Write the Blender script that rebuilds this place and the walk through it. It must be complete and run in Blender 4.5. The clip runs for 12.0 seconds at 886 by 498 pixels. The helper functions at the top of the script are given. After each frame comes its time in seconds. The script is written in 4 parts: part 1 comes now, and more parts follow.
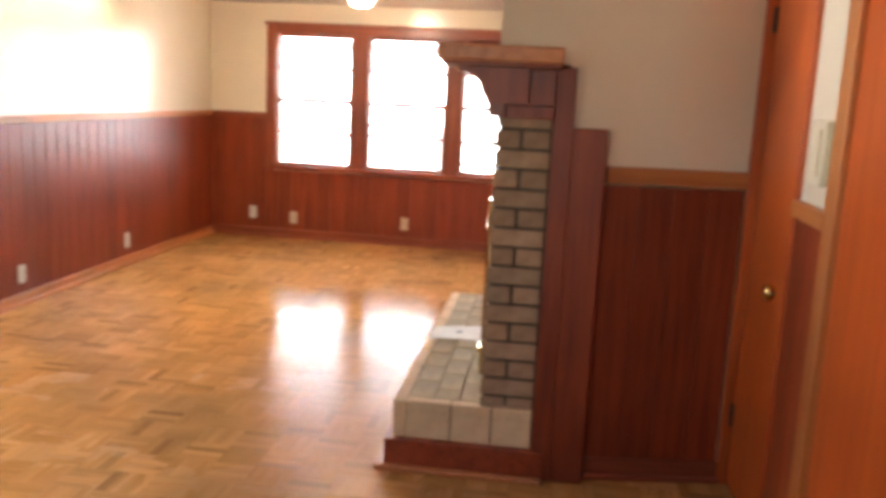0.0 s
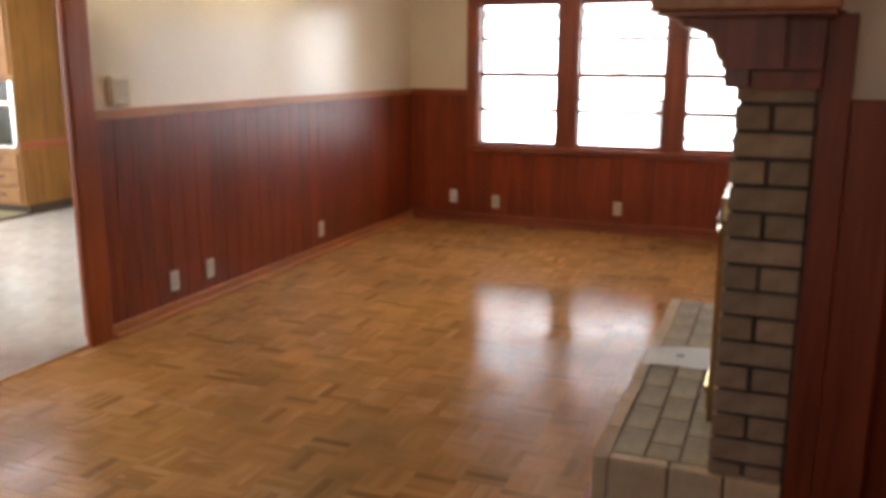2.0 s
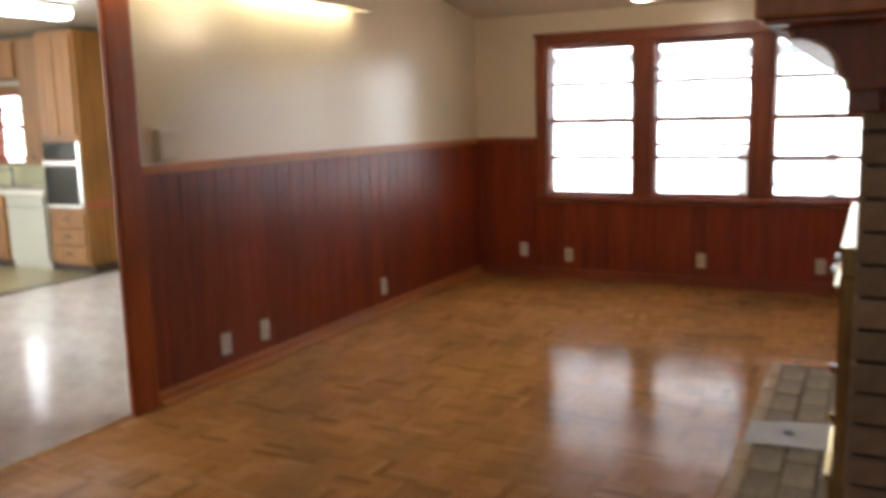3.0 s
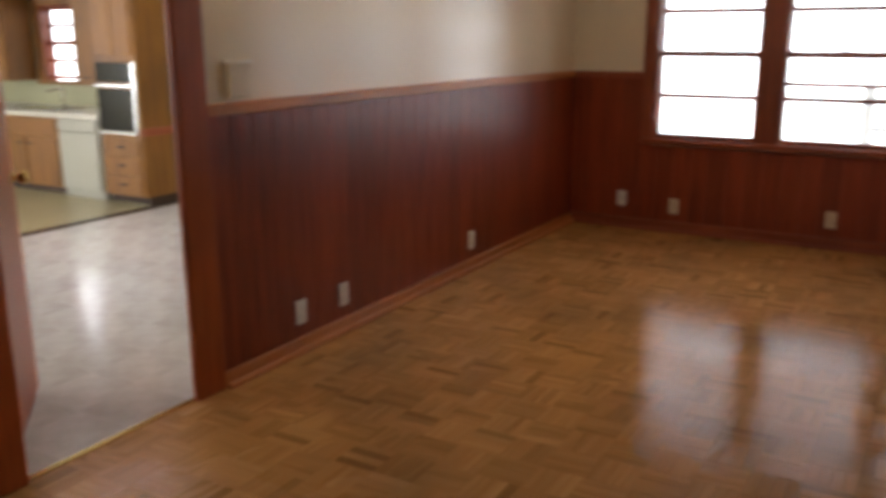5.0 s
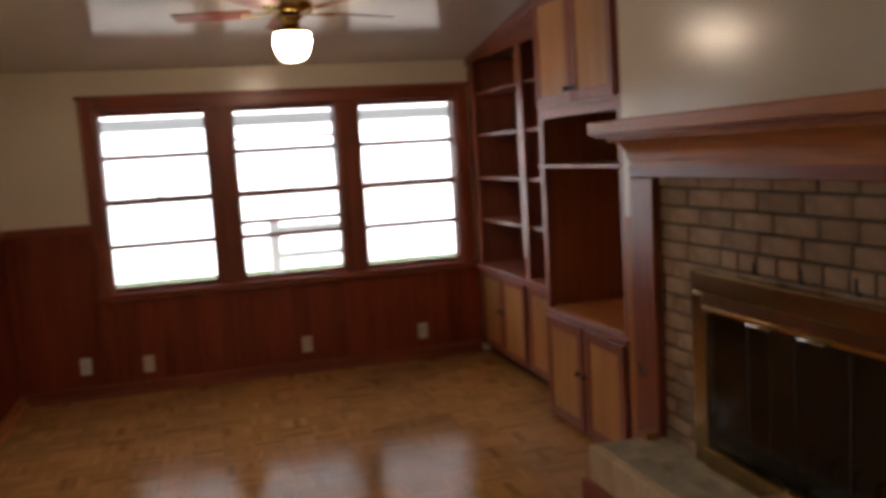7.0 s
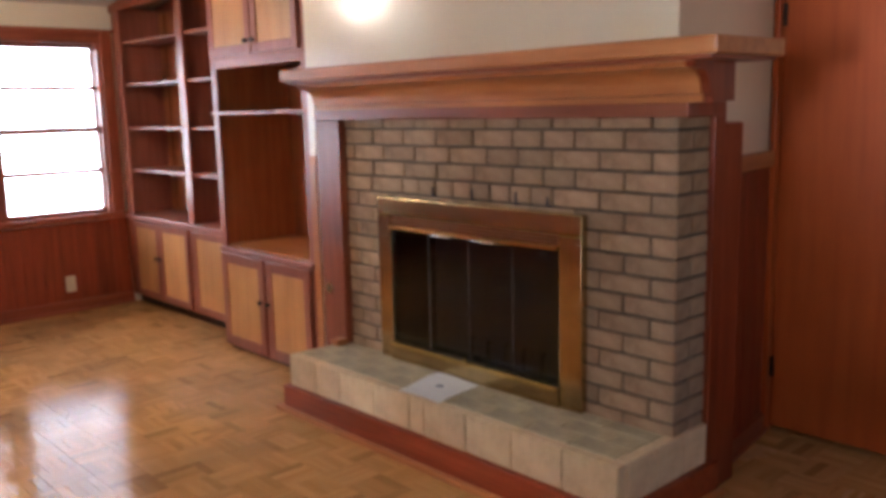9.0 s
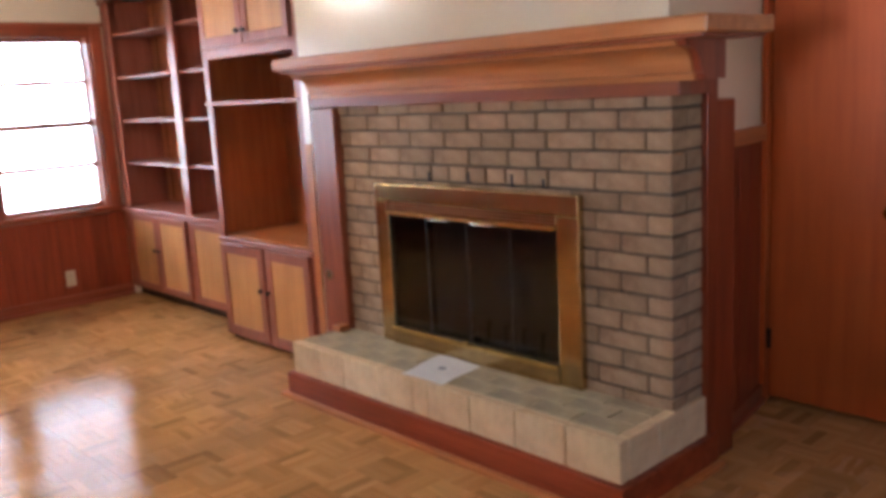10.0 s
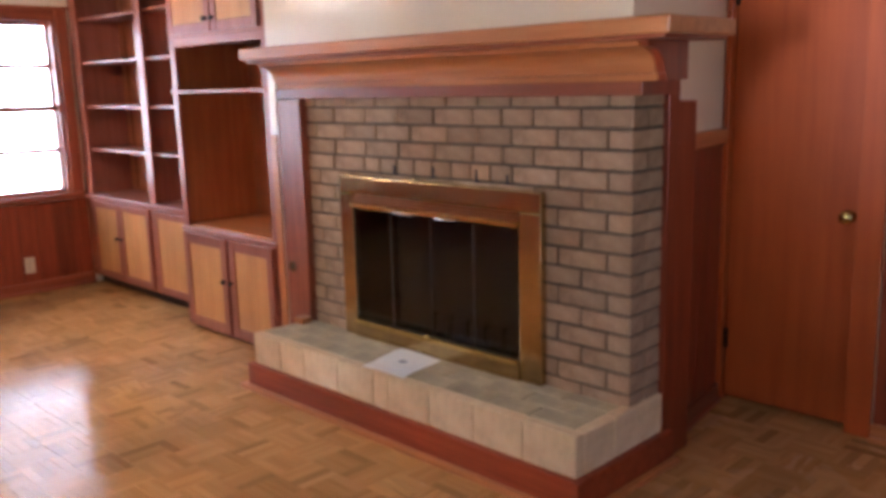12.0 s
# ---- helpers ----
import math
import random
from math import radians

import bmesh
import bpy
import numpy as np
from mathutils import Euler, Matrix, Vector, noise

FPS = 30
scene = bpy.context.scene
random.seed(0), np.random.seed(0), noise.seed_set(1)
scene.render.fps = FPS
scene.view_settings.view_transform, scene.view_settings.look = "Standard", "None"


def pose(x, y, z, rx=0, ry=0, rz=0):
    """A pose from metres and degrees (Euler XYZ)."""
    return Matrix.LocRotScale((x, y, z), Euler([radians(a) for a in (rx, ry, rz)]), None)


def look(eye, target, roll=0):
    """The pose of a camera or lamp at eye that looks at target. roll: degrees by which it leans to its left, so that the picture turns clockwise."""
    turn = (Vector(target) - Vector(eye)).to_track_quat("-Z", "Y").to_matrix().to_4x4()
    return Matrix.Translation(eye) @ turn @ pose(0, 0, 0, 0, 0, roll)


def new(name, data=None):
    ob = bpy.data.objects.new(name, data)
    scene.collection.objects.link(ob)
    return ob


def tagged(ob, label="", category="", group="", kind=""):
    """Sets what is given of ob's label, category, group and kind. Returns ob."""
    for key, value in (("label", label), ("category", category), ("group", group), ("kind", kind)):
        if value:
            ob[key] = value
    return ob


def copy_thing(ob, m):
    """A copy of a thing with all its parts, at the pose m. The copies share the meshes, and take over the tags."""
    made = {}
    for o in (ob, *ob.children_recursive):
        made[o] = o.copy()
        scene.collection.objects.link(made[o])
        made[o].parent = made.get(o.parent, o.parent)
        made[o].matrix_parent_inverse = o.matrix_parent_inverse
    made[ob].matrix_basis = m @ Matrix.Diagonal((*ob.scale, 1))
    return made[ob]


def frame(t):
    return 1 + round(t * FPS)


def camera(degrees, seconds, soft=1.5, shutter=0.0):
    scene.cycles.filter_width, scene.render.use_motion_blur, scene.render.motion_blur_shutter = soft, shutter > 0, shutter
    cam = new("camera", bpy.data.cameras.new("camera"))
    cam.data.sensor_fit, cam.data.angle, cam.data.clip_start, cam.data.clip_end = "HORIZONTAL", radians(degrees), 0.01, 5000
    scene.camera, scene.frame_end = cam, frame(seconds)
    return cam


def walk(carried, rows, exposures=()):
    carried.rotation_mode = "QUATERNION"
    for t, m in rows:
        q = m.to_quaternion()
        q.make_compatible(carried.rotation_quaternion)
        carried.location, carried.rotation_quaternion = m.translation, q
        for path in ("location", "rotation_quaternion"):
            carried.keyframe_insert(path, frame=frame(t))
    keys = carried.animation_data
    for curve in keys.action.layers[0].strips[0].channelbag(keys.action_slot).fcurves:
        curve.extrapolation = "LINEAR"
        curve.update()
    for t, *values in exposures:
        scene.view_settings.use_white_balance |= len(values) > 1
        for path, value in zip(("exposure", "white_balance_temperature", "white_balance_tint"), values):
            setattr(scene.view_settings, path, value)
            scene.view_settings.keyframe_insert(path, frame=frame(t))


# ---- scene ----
cam = camera(54.5, 12.0, soft=4.2, shutter=0.5)
PATH = [
    (0, (3.395, -8.180, 1.475), (3.149, -6.228, 1.121), 2.8),
    (0.5, (3.446, -8.064, 1.474), (2.987, -6.152, 1.111), 0.9),
    (1, (3.358, -7.837, 1.459), (2.839, -5.947, 1.064), 1.4),
    (1.5, (3.284, -7.657, 1.466), (2.658, -5.800, 1.069), -0.2),
    (2, (3.307, -7.444, 1.472), (2.583, -5.630, 1.043), 0.2),
    (2.5, (3.284, -7.278, 1.458), (2.496, -5.493, 1.019), 0.5),
    (3, (3.195, -7.072, 1.416), (2.306, -5.307, 1.111), -1.4),
    (3.2, (3.191, -7.002, 1.409), (2.246, -5.258, 1.153), -3.4),
    (4.8, (2.660, -6.550, 1.475), (1.600, -4.923, 1.010), 0.4),
    (5, (2.575, -6.535, 1.480), (1.604, -4.853, 0.999), -0.1),
    (5.5, (2.430, -6.420, 1.562), (1.796, -4.581, 1.099), -2.2),
    (6, (1.990, -6.385, 1.553), (1.785, -4.436, 1.157), -1.1),
    (6.5, (1.641, -6.440, 1.545), (1.829, -4.477, 1.217), -0.5),
    (7, (1.325, -6.336, 1.555), (1.852, -4.420, 1.334), -3.5),
    (7.5, (1.110, -6.295, 1.538), (1.940, -4.485, 1.352), -0.5),
    (7.7, (1.005, -6.370, 1.520), (1.950, -4.622, 1.298), -1.7),
    (9.3, (0.602, -6.558, 1.455), (1.959, -5.128, 1.128), -1.2),
    (9.5, (0.601, -6.564, 1.463), (1.952, -5.128, 1.130), -1.8),
    (10, (0.588, -6.567, 1.475), (1.929, -5.130, 1.104), -3.2),
    (10.5, (0.590, -6.582, 1.481), (1.929, -5.143, 1.114), -3.7),
    (11, (0.586, -6.584, 1.482), (1.928, -5.144, 1.127), -3.6),
    (11.5, (0.576, -6.588, 1.472), (1.935, -5.166, 1.112), -2.9),
    (12, (0.596, -6.592, 1.462), (1.988, -5.206, 1.082), -1.5),
]
EXPOSURES = [(0.0, 2.72, 6650, 14), (0.5, 2.3, 6500, 13), (1.5, 1.75, 6400, 12), (2.5, 1.35, 6400, 10), (3.2, 1.02, 6350, 11), (5.0, 0.72, 6500, 14), (6.0, 0.7, 6450, 13), (7.0, 0.22, 6650, 15), (7.7, 0.18, 6900, 20), (9.3, 2.15, 5600, 13), (12.0, 2.22, 5600, 19)]
walk(cam, [(t, look(eye, target, roll)) for t, eye, target, roll in PATH], EXPOSURES)

# ---- world and sun ----
world = bpy.data.worlds.new("world")
scene.world = world
world.use_nodes = True
wn = world.node_tree.nodes
sky = wn.new("ShaderNodeTexSky")
sky.sky_type = 'NISHITA'
sky.sun_disc = False
sky.sun_elevation = radians(54)
sky.sun_rotation = radians(91)
wn["Background"].inputs[1].default_value = 0.12
world.node_tree.links.new(sky.outputs[0], wn["Background"].inputs[0])
sun_data = bpy.data.lights.new("sun", 'SUN')
sun_data.energy = 4.5
sun_data.angle = radians(0.6)
sun_data.color = (1.0, 0.94, 0.86)
sun = new("sun", sun_data)
sun.matrix_world = look((10, -0.2, 14), (0, 0, 0))


def area_fill(name, centre, target, width, height, watts, col):
    d = bpy.data.lights.new(name, 'AREA')
    d.shape, d.size, d.size_y, d.energy, d.color = 'RECTANGLE', width, height, watts, col
    ob = new(name, d)
    ob.matrix_world = look(centre, target)
    return ob


# added daylight-toned fill, sources unseen: rear hole, dining room, kitchen, hole beside doorway
area_fill("rear_fill_light", (2.2, -9.5, 1.55), (2.2, 0, 1.55), 2.5, 1.05, 1.0, (1.0, 0.94, 0.88))
# no windows behind these two; added to brighten kitchen and fireplace
area_fill("dining_fill_light", (-2.6, -6.7, 1.3), (-2.6, 0, 1.0), 2.6, 1.6, 9, (0.93, 0.96, 1.0))
area_fill("kitchen_side_fill", (-7.9, -6.0, 1.35), (0, -4.5, 1.0), 1.2, 1.6, 170, (0.93, 0.96, 1.0))
# added lamp in an invented wall hole, to light the fireplace evenly
area_fill("side_hole_fill", (-0.06, -5.95, 1.65), (3, -5.6, 1.2), 1.1, 0.75, 3.8, (0.93, 0.97, 1.0))
SKY_GLOW = 3.1
FAN_GLOW = 34.0
TUBE_GLOW = 11.0

# ---- materials ----
BLK, NS = 0.165, 4   # parquet block and its strips


def nodes_of(name):
    m = bpy.data.materials.new(name)
    m.use_nodes = True
    nt = m.node_tree
    return m, nt, nt.nodes, nt.links, nt.nodes["Principled BSDF"]


def ramp(nodes, stops):
    r = nodes.new("ShaderNodeValToRGB")
    e = r.color_ramp.elements
    while len(e) < len(stops):
        e.new(0.5)
    for el, (p, c) in zip(e, stops):
        el.position, el.color = p, (*c, 1)
    return r


def noise_at(nodes, links, scale, stretch=(1, 1, 1), detail=5, rough=0.55, shift=None):
    tc = nodes.new("ShaderNodeTexCoord")
    mp = nodes.new("ShaderNodeMapping")
    mp.inputs["Scale"].default_value = stretch
    links.new(tc.outputs["Object"], mp.inputs["Vector"])
    if shift is not None:
        links.new(shift, mp.inputs["Location"])
    n = nodes.new("ShaderNodeTexNoise")
    n.inputs["Scale"].default_value = scale
    n.inputs["Detail"].default_value = detail
    n.inputs["Roughness"].default_value = rough
    links.new(mp.outputs[0], n.inputs["Vector"])
    return n


def mix(nodes, links, fac, a, b, mode='MIX'):
    x = nodes.new("ShaderNodeMix")
    x.data_type, x.blend_type = 'RGBA', mode
    for sock, v in ((x.inputs[0], fac), (x.inputs[6], a), (x.inputs[7], b)):
        if isinstance(v, (int, float)):
            sock.default_value = v
        elif isinstance(v, tuple):
            sock.default_value = (*v, 1)
        else:
            links.new(v, sock)
    return x.outputs[2]


def bump(nodes, links, bsdf, height, strength, dist=0.002):
    b = nodes.new("ShaderNodeBump")
    b.inputs["Strength"].default_value = strength
    b.inputs["Distance"].default_value = dist
    links.new(height, b.inputs["Height"])
    links.new(b.outputs[0], bsdf.inputs["Normal"])


def piece_random(nodes, links):
    """A random number for each piece, whether it is an object of its own or an island of a joined mesh."""
    oi = nodes.new("ShaderNodeObjectInfo")
    ge = nodes.new("ShaderNodeNewGeometry")
    add = nodes.new("ShaderNodeMath")
    add.operation = 'ADD'
    links.new(oi.outputs["Random"], add.inputs[0])
    links.new(ge.outputs["Random Per Island"], add.inputs[1])
    fr = nodes.new("ShaderNodeMath")
    fr.operation = 'FRACT'
    links.new(add.outputs[0], fr.inputs[0])
    return fr.outputs[0]


def wood(name, dark, mid, light, axis="z", rough=0.3, coat=0.3, vary=0.35, grain=1.0, spec=0.4, relief=0.12):
    m, nt, N, L, b = nodes_of(name)
    st = {"x": (0.8, 14, 14), "y": (14, 0.8, 14), "z": (14, 14, 0.8)}[axis]
    rnd = piece_random(N, L)
    cx = N.new("ShaderNodeCombineXYZ")
    mul = N.new("ShaderNodeMath")
    mul.operation = 'MULTIPLY'
    mul.inputs[1].default_value = 37.0
    L.new(rnd, mul.inputs[0])
    for i in range(3):
        L.new(mul.outputs[0], cx.inputs[i])
    g = noise_at(N, L, 2.2 * grain, st, 7, 0.62, cx.outputs[0])
    r = ramp(N, [(0.28, dark), (0.5, mid), (0.72, light)])
    L.new(g.outputs[0], r.inputs[0])
    big = noise_at(N, L, 1.3, (1, 1, 1), 3)
    rb = ramp(N, [(0.3, (0.72, 0.70, 0.68)), (0.7, (1.12, 1.1, 1.08))])
    L.new(big.outputs[0], rb.inputs[0])
    col = mix(N, L, 1.0, r.outputs[0], rb.outputs[0], 'MULTIPLY')
    hs = N.new("ShaderNodeHueSaturation")
    mr = N.new("ShaderNodeMapRange")
    mr.inputs[3].default_value, mr.inputs[4].default_value = 1 - vary, 1 + vary
    L.new(rnd, mr.inputs[0])
    L.new(mr.outputs[0], hs.inputs["Value"])
    L.new(col, hs.inputs["Color"])
    L.new(hs.outputs[0], b.inputs["Base Color"])
    rr = N.new("ShaderNodeMapRange")
    rr.inputs[3].default_value, rr.inputs[4].default_value = rough * 0.75, rough * 1.3
    L.new(big.outputs[0], rr.inputs[0])
    L.new(rr.outputs[0], b.inputs["Roughness"])
    b.inputs["Coat Weight"].default_value = coat
    b.inputs["Specular IOR Level"].default_value = spec
    b.inputs["Coat Roughness"].default_value = rough * 0.6
    bump(N, L, b, g.outputs[0], relief)
    return m


def parquet(name, axis):
    """Oak strips: a tone for each block and each strip, grain, and worn, dulled areas at the scale of the room."""
    m, nt, N, L, b = nodes_of(name)
    pos = N.new("ShaderNodeNewGeometry").outputs["Position"]

    def math_node(op, a, c):
        x = N.new("ShaderNodeMath")
        x.operation = op
        for sock, v in zip(x.inputs, (a, c)):
            if isinstance(v, (int, float)):
                sock.default_value = v
            else:
                L.new(v, sock)
        return x.outputs[0]

    def room_noise(scale, detail, lo, hi, a, c, stretch=(1, 1, 1)):
        mp = N.new("ShaderNodeMapping")
        mp.inputs["Scale"].default_value = stretch
        L.new(pos, mp.inputs["Vector"])
        n = N.new("ShaderNodeTexNoise")
        n.inputs["Scale"].default_value = scale
        n.inputs["Detail"].default_value = detail
        L.new(mp.outputs[0], n.inputs["Vector"])
        r = N.new("ShaderNodeMapRange")
        for i, v in enumerate((lo, hi, a, c)):
            r.inputs[i + 1].default_value = v
        L.new(n.outputs[0], r.inputs[0])
        return r.outputs[0]

    # tone of the block
    dv = N.new("ShaderNodeVectorMath")
    dv.operation = 'DIVIDE'
    dv.inputs[1].default_value = (BLK, BLK, 1000)
    L.new(pos, dv.inputs[0])
    fl = N.new("ShaderNodeVectorMath")
    fl.operation = 'FLOOR'
    L.new(dv.outputs[0], fl.inputs[0])
    wh = N.new("ShaderNodeTexWhiteNoise")
    L.new(fl.outputs[0], wh.inputs["Vector"])
    rnd = piece_random(N, L)
    sh = N.new("ShaderNodeCombineXYZ")
    mul = math_node('MULTIPLY', rnd, 37.0)
    for i in range(3):
        L.new(mul, sh.inputs[i])
    g = noise_at(N, L, 1.9, {"x": (0.8, 14, 14), "y": (14, 0.8, 14)}[axis], 7, 0.62, sh.outputs[0])
    r = ramp(N, [(0.28, (0.37, 0.172, 0.056)), (0.5, (0.47, 0.238, 0.084)), (0.72, (0.53, 0.286, 0.110))])
    L.new(g.outputs[0], r.inputs[0])
    col = mix(N, L, room_noise(1.15, 4, 0.50, 0.68, 0.0, 0.6), r.outputs[0], (0.25, 0.148, 0.068))
    col = mix(N, L, room_noise(0.9, 3, 0.50, 0.70, 0.0, 0.55, (1, 1, 3)), col, (0.54, 0.284, 0.090))
    # a few strips are much darker
    dk = N.new("ShaderNodeMapRange")
    for i, v in enumerate((0.90, 0.98, 1.0, 0.66)):
        dk.inputs[i + 1].default_value = v
    L.new(rnd, dk.inputs[0])
    fr = math_node('FRACT', math_node('MULTIPLY', rnd, 17.0), 0)
    tone = math_node('ADD', math_node('MULTIPLY', wh.outputs["Value"], 0.24), math_node('MULTIPLY', fr, 0.16))
    tone = math_node('MULTIPLY', math_node('ADD', tone, 0.80), dk.outputs[0])
    hs = N.new("ShaderNodeHueSaturation")
    L.new(tone, hs.inputs["Value"])
    L.new(col, hs.inputs["Color"])
    L.new(hs.outputs[0], b.inputs["Base Color"])
    rough = math_node('ADD', room_noise(1.6, 4, 0.35, 0.68, 0.09, 0.19), math_node('MULTIPLY', wh.outputs["Value"], 0.05))
    # the finish is worn duller towards the middle of the room
    sp = N.new("ShaderNodeSeparateXYZ")
    L.new(pos, sp.inputs[0])
    wear = N.new("ShaderNodeMapRange")
    for i, v in enumerate((-3.6, -4.4, 0.0, 0.09)):
        wear.inputs[i + 1].default_value = v
    L.new(sp.outputs[1], wear.inputs[0])
    L.new(math_node('ADD', rough, wear.outputs[0]), b.inputs["Roughness"])
    b.inputs["Specular IOR Level"].default_value = 0.05
    bump(N, L, b, g.outputs[0], 0.05)
    return m


def paint(name, col, rough=0.4, spread=0.05, bumps=0.1, scale=60):
    m, nt, N, L, b = nodes_of(name)
    big = noise_at(N, L, 1.1, (1, 1, 1), 4)
    lo = tuple(c * (1 - spread * 2) for c in col)
    hi = tuple(min(0.9, c * (1 + spread)) for c in col)
    r = ramp(N, [(0.3, lo), (0.7, hi)])
    L.new(big.outputs[0], r.inputs[0])
    L.new(r.outputs[0], b.inputs["Base Color"])
    fine = noise_at(N, L, scale, (1, 1, 1), 3)
    mr = N.new("ShaderNodeMapRange")
    mr.inputs[3].default_value, mr.inputs[4].default_value = rough * 0.8, rough * 1.2
    L.new(big.outputs[0], mr.inputs[0])
    L.new(mr.outputs[0], b.inputs["Roughness"])
    bump(N, L, b, fine.outputs[0], bumps)
    return m


def metal(name, col, rough=0.25, spread=0.12):
    m, nt, N, L, b = nodes_of(name)
    n = noise_at(N, L, 18, (1, 1, 1), 5)
    r = ramp(N, [(0.3, tuple(c * (1 - 2 * spread) for c in col)), (0.7, col)])
    L.new(n.outputs[0], r.inputs[0])
    L.new(r.outputs[0], b.inputs["Base Color"])
    b.inputs["Metallic"].default_value = 1.0
    mr = N.new("ShaderNodeMapRange")
    mr.inputs[3].default_value, mr.inputs[4].default_value = rough * 0.85, rough * 1.2
    L.new(n.outputs[0], mr.inputs[0])
    L.new(mr.outputs[0], b.inputs["Roughness"])
    return m


def masonry(name, dark, mid, light, vary=0.2, rough=0.85, stain=None, scale=14, relief=0.35):
    m, nt, N, L, b = nodes_of(name)
    n = noise_at(N, L, scale, (1, 1, 1), 6, 0.65)
    r = ramp(N, [(0.3, dark), (0.52, mid), (0.75, light)])
    L.new(n.outputs[0], r.inputs[0])
    rnd = piece_random(N, L)
    mr = N.new("ShaderNodeMapRange")
    mr.inputs[3].default_value, mr.inputs[4].default_value = 1 - vary, 1 + vary
    L.new(rnd, mr.inputs[0])
    hs = N.new("ShaderNodeHueSaturation")
    L.new(mr.outputs[0], hs.inputs["Value"])
    L.new(r.outputs[0], hs.inputs["Color"])
    out = hs.outputs[0]
    if stain:
        s = noise_at(N, L, 5, (1, 1, 1), 6, 0.7)
        sr = ramp(N, [(0.42, (0, 0, 0)), (0.66, (1, 1, 1))])
        L.new(s.outputs[0], sr.inputs[0])
        out = mix(N, L, sr.outputs[0], out, stain)
    L.new(out, b.inputs["Base Color"])
    b.inputs["Roughness"].default_value = rough
    fine = noise_at(N, L, 120, (1, 1, 1), 4)
    bump(N, L, b, fine.outputs[0], relief, 0.003)
    return m


def glow(name, col, strength):
    m, nt, N, L, b = nodes_of(name)
    b.inputs["Base Color"].default_value = (0.8, 0.8, 0.8, 1)
    b.inputs["Emission Color"].default_value = (*col, 1)
    b.inputs["Emission Strength"].default_value = strength
    return m


def glass(name, tint=(1, 1, 1), rough=0.0):
    m, nt, N, L, b = nodes_of(name)
    b.inputs["Base Color"].default_value = (*tint, 1)
    b.inputs["Transmission Weight"].default_value = 1.0
    b.inputs["Roughness"].default_value = rough
    b.inputs["IOR"].default_value = 1.45
    return m


RED = ((0.17, 0.026, 0.008), (0.26, 0.046, 0.014), (0.33, 0.066, 0.021))
REDL = ((0.19, 0.042, 0.018), (0.28, 0.070, 0.030), (0.36, 0.100, 0.044))
ORA = ((0.38, 0.125, 0.034), (0.50, 0.185, 0.055), (0.58, 0.235, 0.078))
DOOR = ((0.39, 0.070, 0.012), (0.48, 0.094, 0.017), (0.54, 0.115, 0.022))
PINE = ((0.50, 0.23, 0.07), (0.60, 0.30, 0.10), (0.66, 0.36, 0.13))
FRAME = ((0.24, 0.070, 0.042), (0.33, 0.105, 0.066), (0.40, 0.14, 0.09))
red_z = wood("redwood_panel_upright", *RED, "z", 0.40, 0.06, 0.16)
red_x = wood("redwood_along", *RED, "x", 0.40, 0.06, 0.1)
red_y = wood("redwood_lengthwise", *RED, "y", 0.40, 0.06, 0.1)
redl_z = wood("reddish_wood_upright", *REDL, "z", 0.36, 0.12, 0.12)
redl_y = wood("reddish_wood_lengthwise", *REDL, "y", 0.36, 0.12, 0.12)
redl_x = wood("reddish_wood_across", *REDL, "x", 0.36, 0.12, 0.12)
ora_x = wood("orange_fir_across", *ORA, "x", 0.38, 0.10, 0.08)
ora_y = wood("orange_fir_lengthwise", *ORA, "y", 0.38, 0.10, 0.08)
ora_z = wood("orange_fir_upright", *ORA, "z", 0.38, 0.10, 0.08)
door_z = wood("flush_door_veneer", *DOOR, "z", 0.36, 0.10, 0.05, 0.6)
pine_z = wood("honey_plywood_upright", *PINE, "z", 0.42, 0.06, 0.10, 0.7)
inner_z = wood("cupboard_interior_fir", (0.36, 0.105, 0.030), (0.46, 0.150, 0.045), (0.54, 0.190, 0.060), "z", 0.40, 0.08, 0.12)
casing_z = wood("casing_fir_upright", (0.30, 0.062, 0.014), (0.41, 0.092, 0.021), (0.48, 0.120, 0.029), "z", 0.36, 0.1, 0.05)
frame_z = wood("face_frame_upright", *FRAME, "z", 0.36, 0.15, 0.08)
frame_y = wood("face_frame_lengthwise", *FRAME, "y", 0.36, 0.15, 0.08)
parq_x = parquet("parquet_oak_across", "x")
parq_y = parquet("parquet_oak_lengthwise", "y")
# near-black brown for floor joints, glue beds and toe kicks
gap_m = paint("dark_joint_kick_brown", (0.05, 0.025, 0.012), 0.7)
wall_m = paint("cream_wall_paint", (0.78, 0.70, 0.545), 0.22, 0.03, 0.05, 45)
ceil_m = paint("grey_white_ceiling_paint", (0.64, 0.59, 0.51), 0.15, 0.05, 0.05, 12)
kwall_m = paint("kitchen_wall_paint", (0.62, 0.60, 0.48), 0.5, 0.04)
brick_m = masonry("tan_brick", (0.235, 0.148, 0.084), (0.345, 0.228, 0.136), (0.425, 0.297, 0.184), 0.16, 0.85)
mortar_m = masonry("grey_brown_mortar", (0.06, 0.046, 0.032), (0.095, 0.072, 0.051), (0.13, 0.10, 0.072), 0.0, 0.95)
tile_m = masonry("buff_hearth_brick", (0.58, 0.42, 0.24), (0.69, 0.52, 0.31), (0.74, 0.58, 0.36), 0.06, 0.75)
paver_m = masonry("stained_hearth_paver", (0.37, 0.29, 0.165), (0.46, 0.375, 0.225), (0.53, 0.445, 0.28), 0.06, 0.75, (0.31, 0.26, 0.175))
brass = metal("polished_brass", (0.62, 0.44, 0.16), 0.15, 0.05)
mirror_brass = metal("mirror_polished_brass", (0.50, 0.36, 0.17), 0.19, 0.12)
brass_old = metal("tarnished_copper_brass", (0.33, 0.125, 0.055), 0.42)
